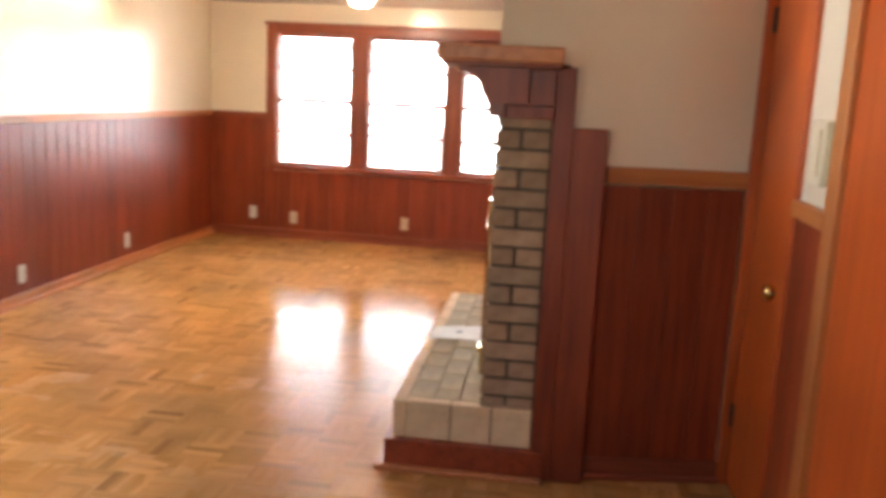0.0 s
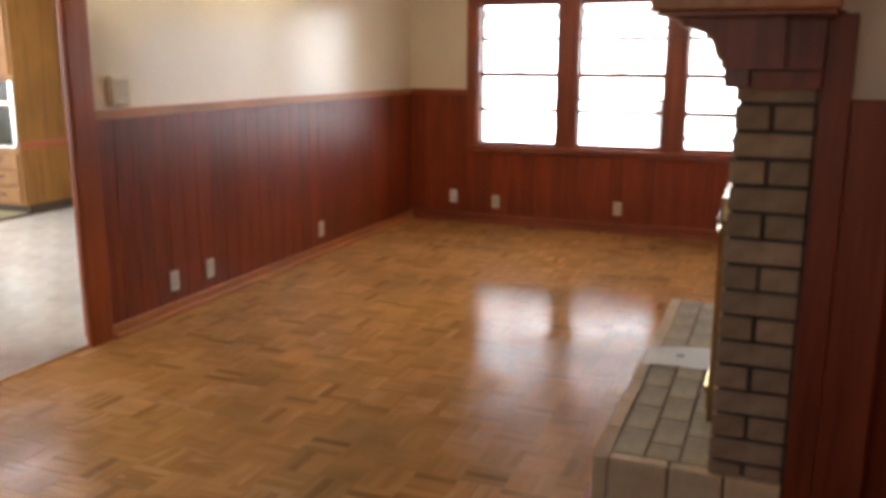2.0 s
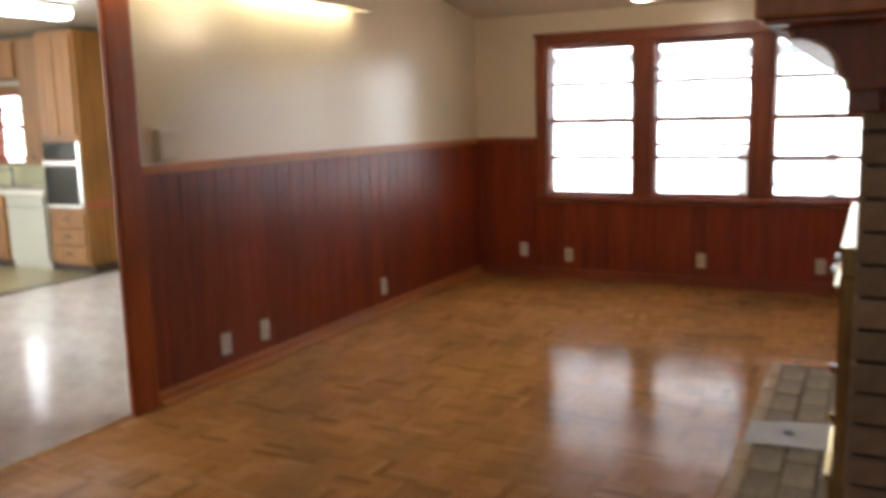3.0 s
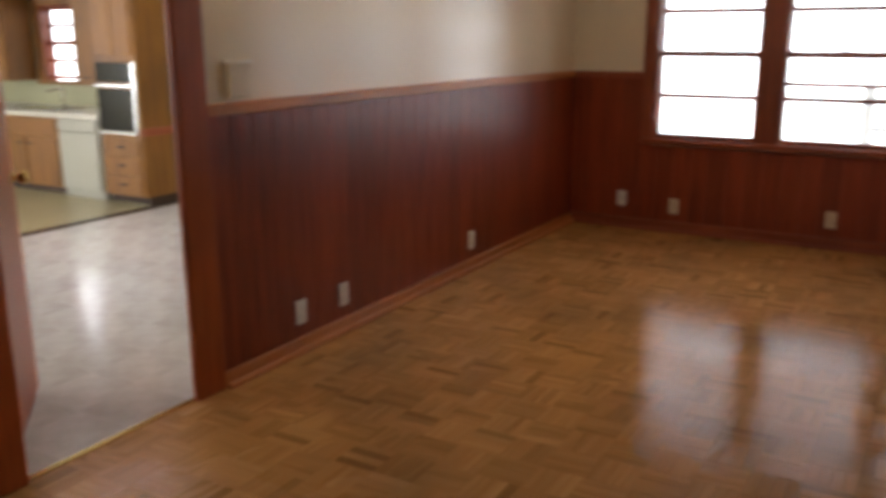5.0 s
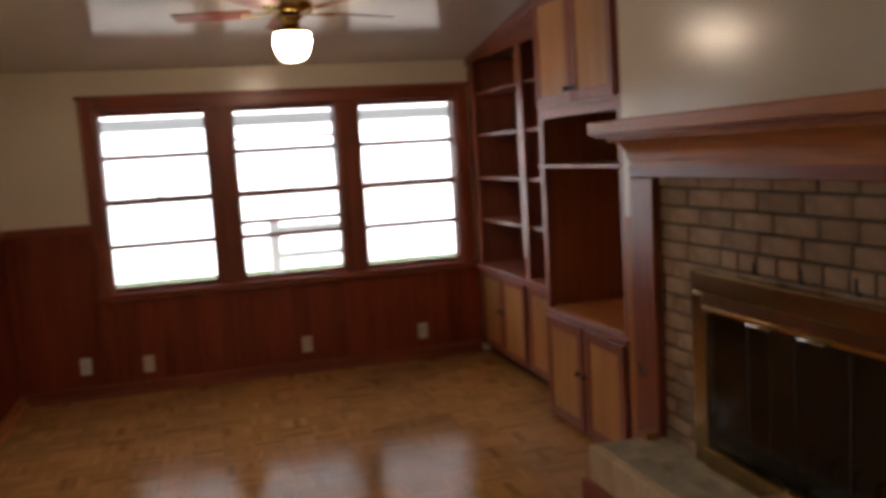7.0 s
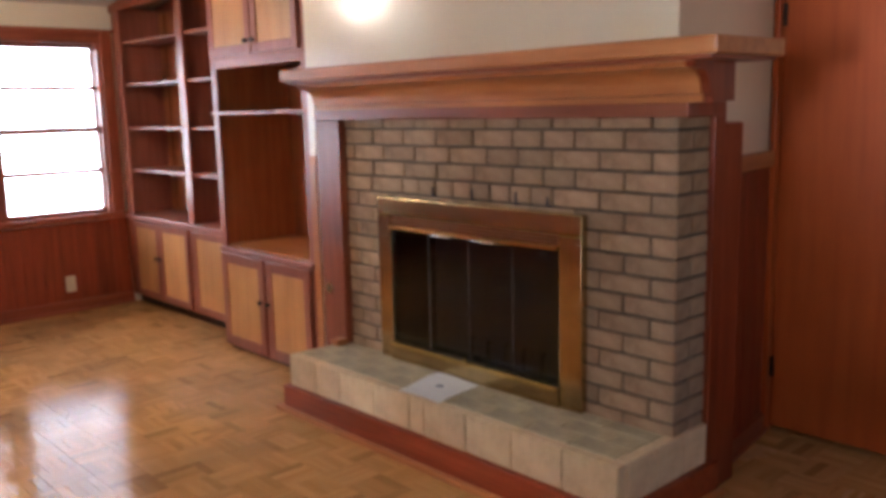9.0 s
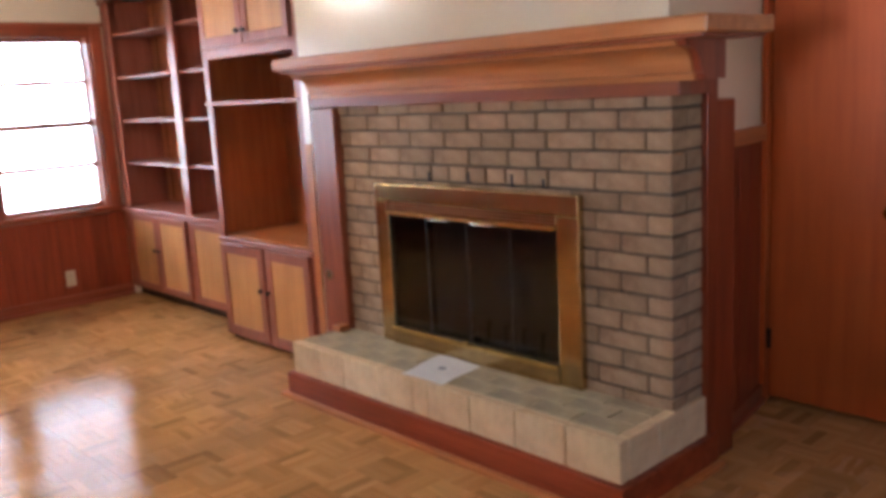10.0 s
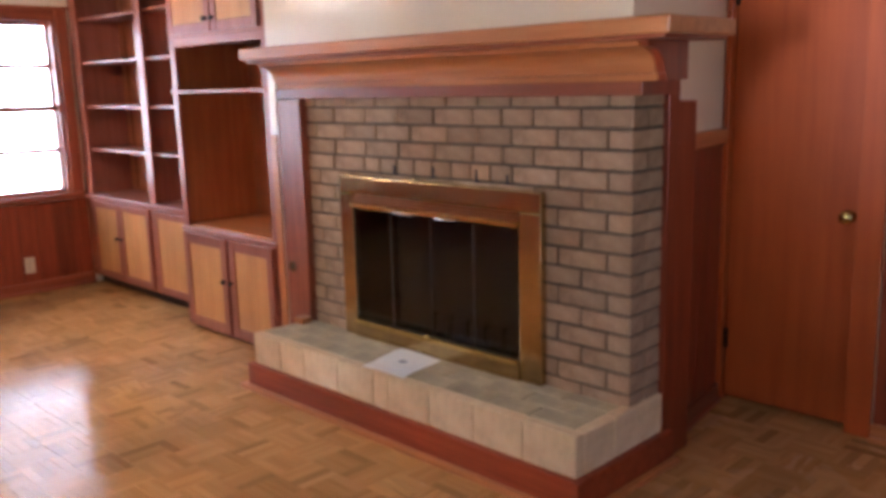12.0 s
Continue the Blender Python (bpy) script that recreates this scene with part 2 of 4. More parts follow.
chrome = metal("bright_steel", (0.62, 0.62, 0.60), 0.25)
iron = metal("dark_iron", (0.06, 0.055, 0.05), 0.5)
soot = paint("sooty_firebrick", (0.030, 0.031, 0.036), 0.9)
smoke = glass("smoked_fireplace_glass", (0.12, 0.125, 0.155), 0.06)
smoke.node_tree.nodes["Principled BSDF"].inputs["Specular IOR Level"].default_value = 0.3
pane_m = glass("window_glass")
ivory = paint("ivory_plastic", (0.66, 0.58, 0.42), 0.35, 0.02, 0.02)
white_p = paint("white_plastic", (0.78, 0.77, 0.72), 0.35, 0.02, 0.02)
enamel = paint("white_enamel", (0.42, 0.42, 0.36), 0.25, 0.03, 0.02)
black_g = paint("black_oven_glass", (0.012, 0.012, 0.014), 0.12, 0.05, 0.0)
dark_p = paint("dark_slot", (0.02, 0.018, 0.015), 0.6)
paper_m = paint("white_paper", (0.80, 0.80, 0.78), 0.6, 0.02, 0.02)
ink_m = paint("grey_ink", (0.25, 0.27, 0.33), 0.7)
vinyl_m = masonry("mottled_pale_vinyl", (0.42, 0.39, 0.365), (0.51, 0.49, 0.475), (0.59, 0.58, 0.57), 0.07, 0.15, None, 5, 0.02)
kvinyl_m = paint("olive_vinyl_sheet", (0.34, 0.30, 0.17), 0.3, 0.10, 0.03, 6)
counter_m = paint("pale_laminate", (0.62, 0.60, 0.52), 0.3)
splash_m = paint("olive_green_backsplash", (0.38, 0.38, 0.24), 0.35)
knotty_z = wood("knotty_pine_upright", (0.17, 0.068, 0.011), (0.24, 0.102, 0.017), (0.30, 0.136, 0.025), "z", 0.5, 0.0, 0.12, 0.8)
grass_m = masonry("lawn", (0.04, 0.07, 0.02), (0.07, 0.11, 0.035), (0.11, 0.15, 0.05), 0.0, 0.95)
conc_m = masonry("porch_concrete", (0.48, 0.46, 0.43), (0.58, 0.56, 0.53), (0.66, 0.64, 0.6), 0.03, 0.9)
porch_m = paint("pale_blue_porch_paint", (0.50, 0.58, 0.62), 0.5)
porch_w = paint("white_porch_paint", (0.80, 0.83, 0.85), 0.5, 0.03)
sky_m = glow("bright_sky_backdrop", (0.93, 0.97, 1.0), SKY_GLOW)
globe_m = glow("lit_globe_glass", (1.0, 0.82, 0.60), FAN_GLOW)
tube_m = glow("fluorescent_tube", (1.0, 0.90, 0.66), TUBE_GLOW)
ktube_m = glow("kitchen_tube_lens", (0.97, 0.97, 1.0), 26.0)

# ---- building helpers ----


def box(bm, x0, x1, y0, y1, z0, z1, bevel=0.0):
    before = set(bm.verts)
    vs = [bm.verts.new((x, y, z)) for x in (x0, x1) for y in (y0, y1) for z in (z0, z1)]
    faces = [bm.faces.new([vs[i] for i in q]) for q in ((0, 1, 3, 2), (4, 6, 7, 5), (0, 4, 5, 1), (2, 3, 7, 6), (0, 2, 6, 4), (1, 5, 7, 3))]
    if bevel:
        edges = list({e for f in faces for e in f.edges})
        bmesh.ops.bevel(bm, geom=edges, offset=bevel, segments=2, profile=0.5, affect='EDGES')
    return bm


def boxes(*specs, bevel=0.0):
    bm = bmesh.new()
    for s in specs:
        box(bm, *s, bevel=bevel)
    return bm


def prism(pts, axis, a, b):
    """A solid whose outline pts lies across the axis, from a to b along it."""
    bm = bmesh.new()

    def at(p, v):
        return {"x": (v, p[0], p[1]), "y": (p[0], v, p[1]), "z": (p[0], p[1], v)}[axis]
    lo = [bm.verts.new(at(p, a)) for p in pts]
    hi = [bm.verts.new(at(p, b)) for p in pts]
    n = len(pts)
    for i in range(n):
        bm.faces.new((lo[i], lo[(i + 1) % n], hi[(i + 1) % n], hi[i]))
    bm.faces.new(lo[::-1])
    bm.faces.new(hi)
    bmesh.ops.recalc_face_normals(bm, faces=bm.faces)
    return bm


def lathe(profile, centre, steps=20, bm=None):
    """A turned solid about a vertical axis, from rows of radius and height."""
    bm = bm or bmesh.new()
    rings = []
    for r, z in profile:
        r = max(r, 0.0004)
        rings.append([bm.verts.new((centre[0] + r * math.cos(2 * math.pi * k / steps), centre[1] + r * math.sin(2 * math.pi * k / steps), centre[2] + z)) for k in range(steps)])
    for a, b in zip(rings, rings[1:]):
        for k in range(steps):
            f = bm.faces.new((a[k], a[(k + 1) % steps], b[(k + 1) % steps], b[k]))
            f.smooth = True
    bm.faces.new(rings[0][::-1])
    bm.faces.new(rings[-1])
    bmesh.ops.recalc_face_normals(bm, faces=bm.faces)
    return bm


def rod(a, b, r, steps=10, bm=None):
    bm = bm or bmesh.new()
    a, b = Vector(a), Vector(b)
    q = (b - a).to_track_quat("Z", "Y").to_matrix()
    rings = [[bm.verts.new(p + q @ Vector((r * math.cos(2 * math.pi * k / steps), r * math.sin(2 * math.pi * k / steps), 0))) for k in range(steps)] for p in (a, b)]
    for k in range(steps):
        f = bm.faces.new((rings[0][k], rings[0][(k + 1) % steps], rings[1][(k + 1) % steps], rings[1][k]))
        f.smooth = True
    bm.faces.new(rings[0][::-1])
    bm.faces.new(rings[1])
    return bm


def mesh_of(name, bm, material):
    me = bpy.data.meshes.new(name)
    bm.to_mesh(me)
    bm.free()
    me.materials.append(material)
    return me


def part(name, bm, material, parent, label=""):
    ob = new(name, mesh_of(name, bm, material))
    ob.parent = parent
    inv = Matrix.Translation(-parent.location) if parent.type == 'EMPTY' else Matrix.Identity(4)
    ob.matrix_parent_inverse = inv
    if label:
        tagged(ob, label)
    return ob


def thing(name, base, label, category, group=""):
    ob = new(name)
    ob.location = base
    ob.empty_display_size = 0.1
    return tagged(ob, label, category, group)


def solid(name, bm, material, label, category="", kind=""):
    return tagged(new(name, mesh_of(name, bm, material)), label, category, "", kind)


def structure(name, bm, material, label):
    return solid(name, bm, material, label, "", "structure")


def rail_box(bm, side, at, a, b, z0, z1, depth, bevel=0.0):
    """A strip on a wall: side "x": the wall x = at, facing +x; "X": facing -x; "y": the wall y = at, facing -y."""
    if side == "x":
        box(bm, at, at + depth, a, b, z0, z1, bevel)
    elif side == "X":
        box(bm, at - depth, at, a, b, z0, z1, bevel)
    else:
        box(bm, a, b, at - depth, at, z0, z1, bevel)


# ---- large structure ----
XR = 4.13            # wall with the closet door
YS = -4.80           # return wall beside the chimney
YB = -9.4            # wall behind
JA, JB = -4.95, -4.02  # kitchen doorway
RAIL = 1.215
CE, SL, PEAK = 2.25, 0.15, -4.7


def ceil_z(y):
    return CE + SL * min(-y, y - 2 * PEAK)


structure("floor", boxes((-0.13, 4.8, YB - 0.2, 0.16, -0.2, -0.012)), gap_m, "dark glue bed under the parquet blocks")
# the hole south of the doorway is added for the side fill lamp
structure("wall_west", boxes((-0.12, 0, JB, 0.16, -0.1, 3.1), (-0.12, 0, JA, JB, 2.035, 3.1), (-0.12, 0, -5.38, JA, -0.1, 3.1), (-0.12, 0, YB - 0.2, -6.52, -0.1, 3.1), (-0.12, 0, -6.52, -5.38, -0.1, 1.25), (-0.12, 0, -6.52, -5.38, 2.05, 3.1)), wall_m, "cream painted wall above red wood wainscot")
structure("wall_north", boxes((0, 4.4, 0, 0.16, -0.1, 0.69), (0, 0.62, 0, 0.16, 0.69, 2.02), (3.27, 4.4, 0, 0.16, 0.69, 2.02), (0, 4.4, 0, 0.16, 2.02, 2.6)), wall_m, "cream painted wall round a triple window")
structure("wall_east", boxes((XR, XR + 0.14, -5.40, YS, 2.035, 3.1), (XR, XR + 0.14, YB - 0.2, -5.40, -0.1, 3.1)), wall_m, "cream painted wall with a closet door")
SLANT = pose(3.58, -4.895, 0, 0, 0, 9.0)  # the return wall runs a little askew
structure("wall_chimney_return", prism([(3.42, -4.9226), (4.28, -4.785), (4.28, -4.60), (3.42, -4.60)], "z", -0.1, 3.1), wall_m, "cream painted return wall beside the chimney breast")
# opening unseen, added to let fill light in from behind
structure("wall_south", boxes((-0.12, 0.9, YB - 0.2, YB, -0.1, 3.1), (3.5, XR + 0.14, YB - 0.2, YB, -0.1, 3.1), (0.9, 3.5, YB - 0.2, YB, 2.1, 3.1), (0.9, 3.5, YB - 0.2, YB, -0.1, 1.0)), wall_m, "plain cream wall with an added opening for fill light")
structure("wall_behind_shelves", boxes((3.72, 3.86, -2.86, 0.0, -0.1, 3.1)), wall_m, "cream wall behind built-in shelves")
# unseen, added so outdoor light doesn't leak under the closet door
structure("closet_light_block", boxes((XR + 0.6, XR + 0.64, -5.6, -4.6, -0.1, 3.1), (XR + 0.14, XR + 0.6, -5.64, -5.6, -0.1, 3.1), (XR + 0.14, XR + 0.6, -4.62, -4.58, -0.1, 3.1)), wall_m, "plain unseen walls blocking light behind the closet door")
structure("ceiling", prism([(0.16, ceil_z(0.16)), (PEAK, ceil_z(PEAK)), (YB - 0.2, ceil_z(YB - 0.2)), (YB - 0.2, 3.3), (0.16, 3.3)], "x", -0.13, 4.8), ceil_m, "glossy grey-white sloping ceiling")
# chimney breast
structure("chimney_shoulder", prism([(3.165, -4.963), (3.42, -4.9226), (3.42, -4.78), (3.165, -4.78)], "z", 1.60, 3.1), wall_m, "cream painted corner of the chimney breast")
structure("chimney_breast", boxes((3.165, 3.86, -4.78, -2.80, 1.60, 3.1)), wall_m, "cream painted chimney breast above the mantel")
structure("chimney_core", boxes((3.42, 3.86, -4.58, -2.86, -0.1, 1.60)), wall_m, "masonry core behind the fireplace")
structure("chimney_cheek", boxes((3.165, 3.86, -2.86, -2.80, -0.1, 1.60)), wall_m, "narrow cream wall strip beside the fireplace")


def plank_run(wall_name, side, at, a, b, z0, z1, label):
    base = boxes()
    rail_box(base, side, at, a, b, z0, z1, 0.006)
    back = structure(wall_name, base, red_z, label)
    w = 0.131
    n = max(1, round((b - a) / w))
    w = (b - a) / n
    bm = bmesh.new()
    g = 0.0012
    rail_box(bm, side, 0, g, w - g, z0, z1, 0.012, 0.002)
    me = mesh_of("plank", bm, red_z)
    for i in range(n):
        ob = new("plank", me)
        off = (at, a + i * w, 0) if side in "xX" else (a + i * w, at, 0)
        ob.location = off
        ob.parent = back
    return back


plank_run("wainscot_west", "x", 0.0, -4.0, -0.013, 0.0, 1.17, "dark red vertical plank wainscot")
plank_run("wainscot_west_rear", "x", 0.0, YB, JA - 0.11, 0.0, 1.17, "dark red vertical plank wainscot")
plank_run("wainscot_north", "y", 0.0, 0.0, 0.57, 0.0, 1.17, "dark red vertical plank wainscot")
plank_run("wainscot_under_window", "y", 0.0, 0.57, 3.34, 0.0, 0.665, "dark red vertical planks under the window")
plank_run("wainscot_chimney", "y", 0, 0, 0.535, 0.0, 1.17, "dark red vertical plank wainscot").matrix_basis = SLANT
plank_run("wainscot_east", "X", XR, -5.82, -5.50, 0.0, 1.17, "dark red vertical plank wainscot")
plank_run("wainscot_east_rear", "X", XR, YB, -6.80, 0.0, 1.17, "dark red vertical plank wainscot")

tr = bmesh.new()
for s, at, a, b in (("x", 0, -4.0, 0), ("x", 0, YB, JA - 0.11), ("X", XR, -5.82, -5.50), ("X", XR, YB, -6.80)):
    rail_box(tr, s, at, a, b, 1.165, RAIL, 0.030, 0.006)
structure("chair_rail_chimney", boxes((0, 0.55, -0.030, 0, 1.175, RAIL + 0.025), bevel=0.006), ora_x, "orange-brown wooden chair rail").matrix_basis = SLANT
structure("chair_rail", tr, ora_y, "orange-brown wooden chair rail")
tr = bmesh.new()
rail_box(tr, "y", 0, 0.0, 0.57, 1.165, RAIL, 0.030, 0.006)
structure("chair_rail_north", tr, redl_x, "red-brown wooden chair rail")
tr = bmesh.new()
for s, at, a, b in (("x", 0, -4.0, 0), ("x", 0, YB, JA - 0.11), ("X", XR, -5.82, -5.50), ("X", XR, YB, -6.80)):
    rail_box(tr, s, at, a, b, 0.0, 0.070, 0.034, 0.006)
    rail_box(tr, s, at, a, b, 0.0, 0.024, 0.062, 0.009)
structure("baseboard", tr, ora_y, "orange-brown wooden baseboard")
tr = bmesh.new()
structure("baseboard_chimney", boxes((0, 0.55, -0.028, 0, 0, 0.085), (0, 0.55, -0.042, 0, 0, 0.022), bevel=0.006), redl_x, "red-brown wooden baseboard").matrix_basis = SLANT
for s, at, a, b in (("y", 0, 0.0, 3.34),):
    rail_box(tr, s, at, a, b, 0.0, 0.085, 0.028, 0.006)
    rail_box(tr, s, at, a, b, 0.0, 0.022, 0.042, 0.005)
structure("baseboard_cross", tr, redl_x, "red-brown wooden baseboard")
# doorway to the kitchen: jamb and casing
tr = boxes((-0.135, 0.008, JB - 0.018, JB, 0, 2.035), (-0.135, 0.008, JA, JA + 0.018, 0, 2.035), bevel=0.003)
box(tr, 0.0, 0.034, -4.163, -4.0, 0, 2.13, 0.008)
box(tr, -0.01, 0.034, JA - 0.105, JA + 0.008, 0, 2.13, 0.008)
structure("trim_doorway", tr, casing_z, "red-brown wooden doorway casing")
tr = boxes((-0.135, 0.008, JA, JB, 2.017, 2.035))
box(tr, -0.01, 0.033, JA + 0.008, -4.163, 2.03, 2.125, 0.008)
structure("trim_doorway_head", tr, ora_y, "orange-brown wooden doorway head")
structure("threshold_strip", boxes((-0.02, 0.012, JA + 0.02, JB - 0.02, -0.012, 0.006), bevel=0.003), brass, "brass threshold strip")

# ---- windows ----


def window_unit(name, x0, x1, z0, z1, y, label):
    """A double-hung window: jambs, two sashes, meeting rail, one bar in each sash, panes."""
    w = thing(name, (0.5 * (x0 + x1), y + 0.06, z0), label, "")
    w["kind"] = "structure"
    zm = 0.5 * (z0 + z1)
    part("window_jamb", boxes((x0 - 0.028, x0, y, y + 0.15, z0 - 0.02, z1), (x1, x1 + 0.028, y, y + 0.15, z0 - 0.02, z1)), redl_z, w)
    part("window_head", boxes((x0 - 0.028, x1 + 0.028, y, y + 0.15, z1, z1 + 0.03)), redl_x, w)
    for nm, a, b, yy in (("lower_sash", z0, zm + 0.015, y + 0.045), ("upper_sash", zm - 0.015, z1, y + 0.085)):
        sash = part(nm, boxes((x0, x0 + 0.012, yy, yy + 0.032, a, b), (x1 - 0.012, x1, yy, yy + 0.032, a, b), (x0, x1, yy, yy + 0.032, a, a + 0.038), (x0, x1, yy, yy + 0.032, b - 0.038, b), bevel=0.003), red_z, w)
        mid = 0.5 * (a + b)
        part("glazing_bar", boxes((x0 + 0.01, x1 - 0.01, yy + 0.004, yy + 0.028, mid - 0.017, mid + 0.017)), red_x, sash)
        for c, d in ((a + 0.026, mid - 0.010), (mid + 0.010, b - 0.026)):
            p = part("pane", boxes((x0 + 0.01, x1 - 0.01, yy + 0.014, yy + 0.018, c, d)), pane_m, sash)
            p.visible_shadow = False
    if name == "window_2":
        part("screen_rail", boxes((x0, x1, y + 0.12, y + 0.14, 1.125, 1.155), (x0, x1, y + 0.12, y + 0.14, 1.735, 1.755)), red_x, w, "thin rail of the outer screen")
    part("sash_lock", boxes((0.5 * (x0 + x1) - 0.03, 0.5 * (x0 + x1) + 0.03, y + 0.03, y + 0.06, zm + 0.013, zm + 0.03), bevel=0.004), brass_old, w)
    return w


for nm, a, b in (("window_1", 0.679, 1.39), ("window_2", 1.58, 2.307), ("window_3", 2.49, 3.21)):
    window_unit(nm, a, b, 0.715, 1.980, 0.0, "double-hung window with dark wooden sashes, daylight outside")
tr = bmesh.new()
box(tr, 0.57, 0.655, -0.024, 0.002, 0.665, 2.07, 0.006)
box(tr, 3.235, 3.325, -0.024, 0.002, 0.665, 2.07, 0.006)
for a, b in ((1.414, 1.556), (2.331, 2.466)):
    box(tr, a, b, -0.020, 0.15, 0.69, 1.975, 0.005)
structure("trim_window", tr, redl_z, "red-brown wooden window casing")
tr = boxes((0.655, 3.235, -0.023, 0.002, 1.975, 2.068), (0.55, 3.34, -0.032, 0.002, 2.055, 2.08), bevel=0.006)
structure("trim_window_head", tr, redl_x, "red-brown wooden window head")
tr = boxes((0.56, 3.335, -0.04, 0.16, 0.672, 0.717), bevel=0.006)
structure("window_sill", tr, redl_x, "red-brown wooden window sill")

# ---- closet door and second door in the east wall ----
door = thing("door_1", (XR + 0.03, -5.1, 0.0), "orange-brown flush wooden closet door, closed", "")
door["kind"] = "structure"
part("door_leaf", boxes((XR + 0.02, XR + 0.058, -5.385, -4.847, 0.022, 2.02), bevel=0.003), door_z, door)
kb = lathe([(0.026, 0), (0.027, 0.004), (0.012, 0.008), (0.011, 0.028), (0.024, 0.034), (0.029, 0.046), (0.026, 0.058), (0.012, 0.064), (0.001, 0.065)], (0, 0, 0))
knob_me = mesh_of("door_knob", kb, brass)
kn = new("door_knob", knob_me)
kn.parent = door
kn.matrix_parent_inverse = Matrix.Translation(-door.location)
kn.matrix_basis = Matrix.Translation((XR + 0.02, -5.352, 0.895)) @ pose(0, 0, 0, 0, -90, 0)
tagged(kn, "polished brass knob")
for z in (0.25, 1.75):
    part("hinge", boxes((XR + 0.008, XR + 0.02, -4.857, -4.842, z, z + 0.09)), iron, door)
tr = boxes((XR - 0.018, XR + 0.01, -4.842, -4.817, 0, 2.1), (XR - 0.018, XR + 0.01, -5.495, -5.392, 0, 2.1), (XR - 0.018, XR + 0.01, -5.392, -4.842, 2.025, 2.1), (XR, XR + 0.13, -5.40, -5.386, 0, 2.035), (XR, XR + 0.13, -4.842, -4.80, 0, 2.035), bevel=0.004)
structure("trim_closet_door", tr, door_z, "orange-brown wooden door casing")
d2 = thing("door_2", (XR - 0.01, -6.30, 0.0), "orange-brown flush wooden door, closed", "")
d2["kind"] = "structure"
part("door_leaf", boxes((XR - 0.012, XR, -6.70, -5.91, 0.01, 2.03), bevel=0.003), door_z, d2)
structure("trim_second_door", boxes((XR - 0.03, XR, -5.91, -5.82, 0, 2.12), (XR - 0.03, XR, -6.80, -6.70, 0, 2.12), (XR - 0.03, XR, -6.70, -5.91, 2.03, 2.12), bevel=0.004), ora_z, "orange-brown wooden door casing")

# ---- fireplace ----
fire = thing("fireplace", (3.2, -4.0, 0.0), "tan brick fireplace with a wooden mantel and raised hearth", "fireplace")
FX, FY0, FY1 = 3.166, -4.97, -3.10
HZ = 0.28
# brick backing in mortar
for spec in ((FX + 0.012, 3.40, FY0 + 0.012, -4.50, 0.0, 1.42), (FX + 0.012, 3.40, -3.47, FY1 + 0.01, 0.0, 1.42), (FX + 0.012, 3.40, -4.50, -3.47, 0.94, 1.42), (FX + 0.012, 3.40, -4.50, -3.47, 0.0, HZ - 0.04)):
    part("mortar_backing", boxes(spec), mortar_m, fire)
part("firebox", boxes((3.40, 3.82, -4.53, -4.50, HZ, 0.97), (3.40, 3.82, -3.47, -3.44, HZ, 0.97), (3.80, 3.83, -4.53, -3.44, HZ, 0.97), (3.40, 3.83, -4.53, -3.44, 0.94, 0.97), (3.17, 3.83, -4.53, -3.44, HZ - 0.03, HZ + 0.002)), soot, fire, "sooty black firebox")
# hearth
plinth = part("hearth_plinth", boxes((2.796, 3.42, -5.010, -3.018, 0.0, 0.125), bevel=0.004), red_y, fire, "dark red wooden hearth base")
part("shoe_moulding", boxes((2.764, 2.796, -5.042, -2.986, 0.0, 0.024), (2.796, 3.42, -5.042, -5.010, 0.0, 0.024), (2.796, 3.17, -3.018, -2.986, 0.0, 0.024), bevel=0.006), ora_y, fire, "orange-brown shoe moulding")
part("hearth_core", boxes((2.838, 3.36, -4.972, -3.048, 0.12, HZ - 0.010)), mortar_m, fire)
# side panels and mantel
part("side_panel", boxes((3.375, 3.45, -4.985, -4.90, 0.0, 1.591), bevel=0.004), red_z, fire, "dark red wooden end panel")
part("side_board", boxes((3.45, 3.578, -4.983, -4.885, 0.0, 1.375), bevel=0.006), red_z, fire, "dark red stepped side board")
part("pilaster", boxes((3.135, 3.20, -3.10, -2.905, 0.0, 1.400), bevel=0.005), redl_z, fire, "red-brown wooden pilaster")
part("frieze_board", boxes((3.135, 3.20, -5.02, -2.905, 1.402, 1.452), bevel=0.004), redl_y, fire, "red-brown frieze board")
cove = [(3.20, 1.45), (3.130, 1.45), (3.128, 1.472), (3.118, 1.476), (3.116, 1.49)]
for k in range(9):
    a = math.pi / 2 * k / 8
    cove.append((3.112 - 0.082 * (1 - math.cos(a)), 1.49 + 0.068 * math.sin(a)))
cove += [(3.022, 1.560), (3.018, 1.575), (3.000, 1.578), (2.996, 1.592), (3.20, 1.592)]
part("crown_moulding", prism(cove, "y", -5.075, -2.93), ora_y, fire, "orange-brown cove moulding")
end = [(3.28, 1.452), (3.20, 1.452)] + [(p[0] + 0.012, p[1]) for p in cove[1:-1]] + [(3.28, 1.592)]
part("crown_return", prism(end, "y", -5.105, -5.075), red_z, fire, "dark red carved end bracket")
part("crown_block", boxes((3.20, 3.374, -5.05, -4.90, 1.452, 1.588)), red_z, fire)
part("frieze_return", boxes((3.202, 3.374, -5.015, -4.90, 1.402, 1.450), bevel=0.003), red_z, fire)
part("mantel_shelf", boxes((2.965, 3.40, -5.215, -2.858, 1.592, 1.648), bevel=0.007), ora_y, fire, "thick orange-brown mantel shelf")
part("mantel_lip", boxes((2.982, 3.39, -5.19, -2.88, 1.580, 1.592), bevel=0.003), redl_y, fire)
part("wood_chip", boxes((3.06, 3.125, -3.12, -3.055, HZ, HZ + 0.03), bevel=0.004), ora_y, fire, "loose chip of orange wood")
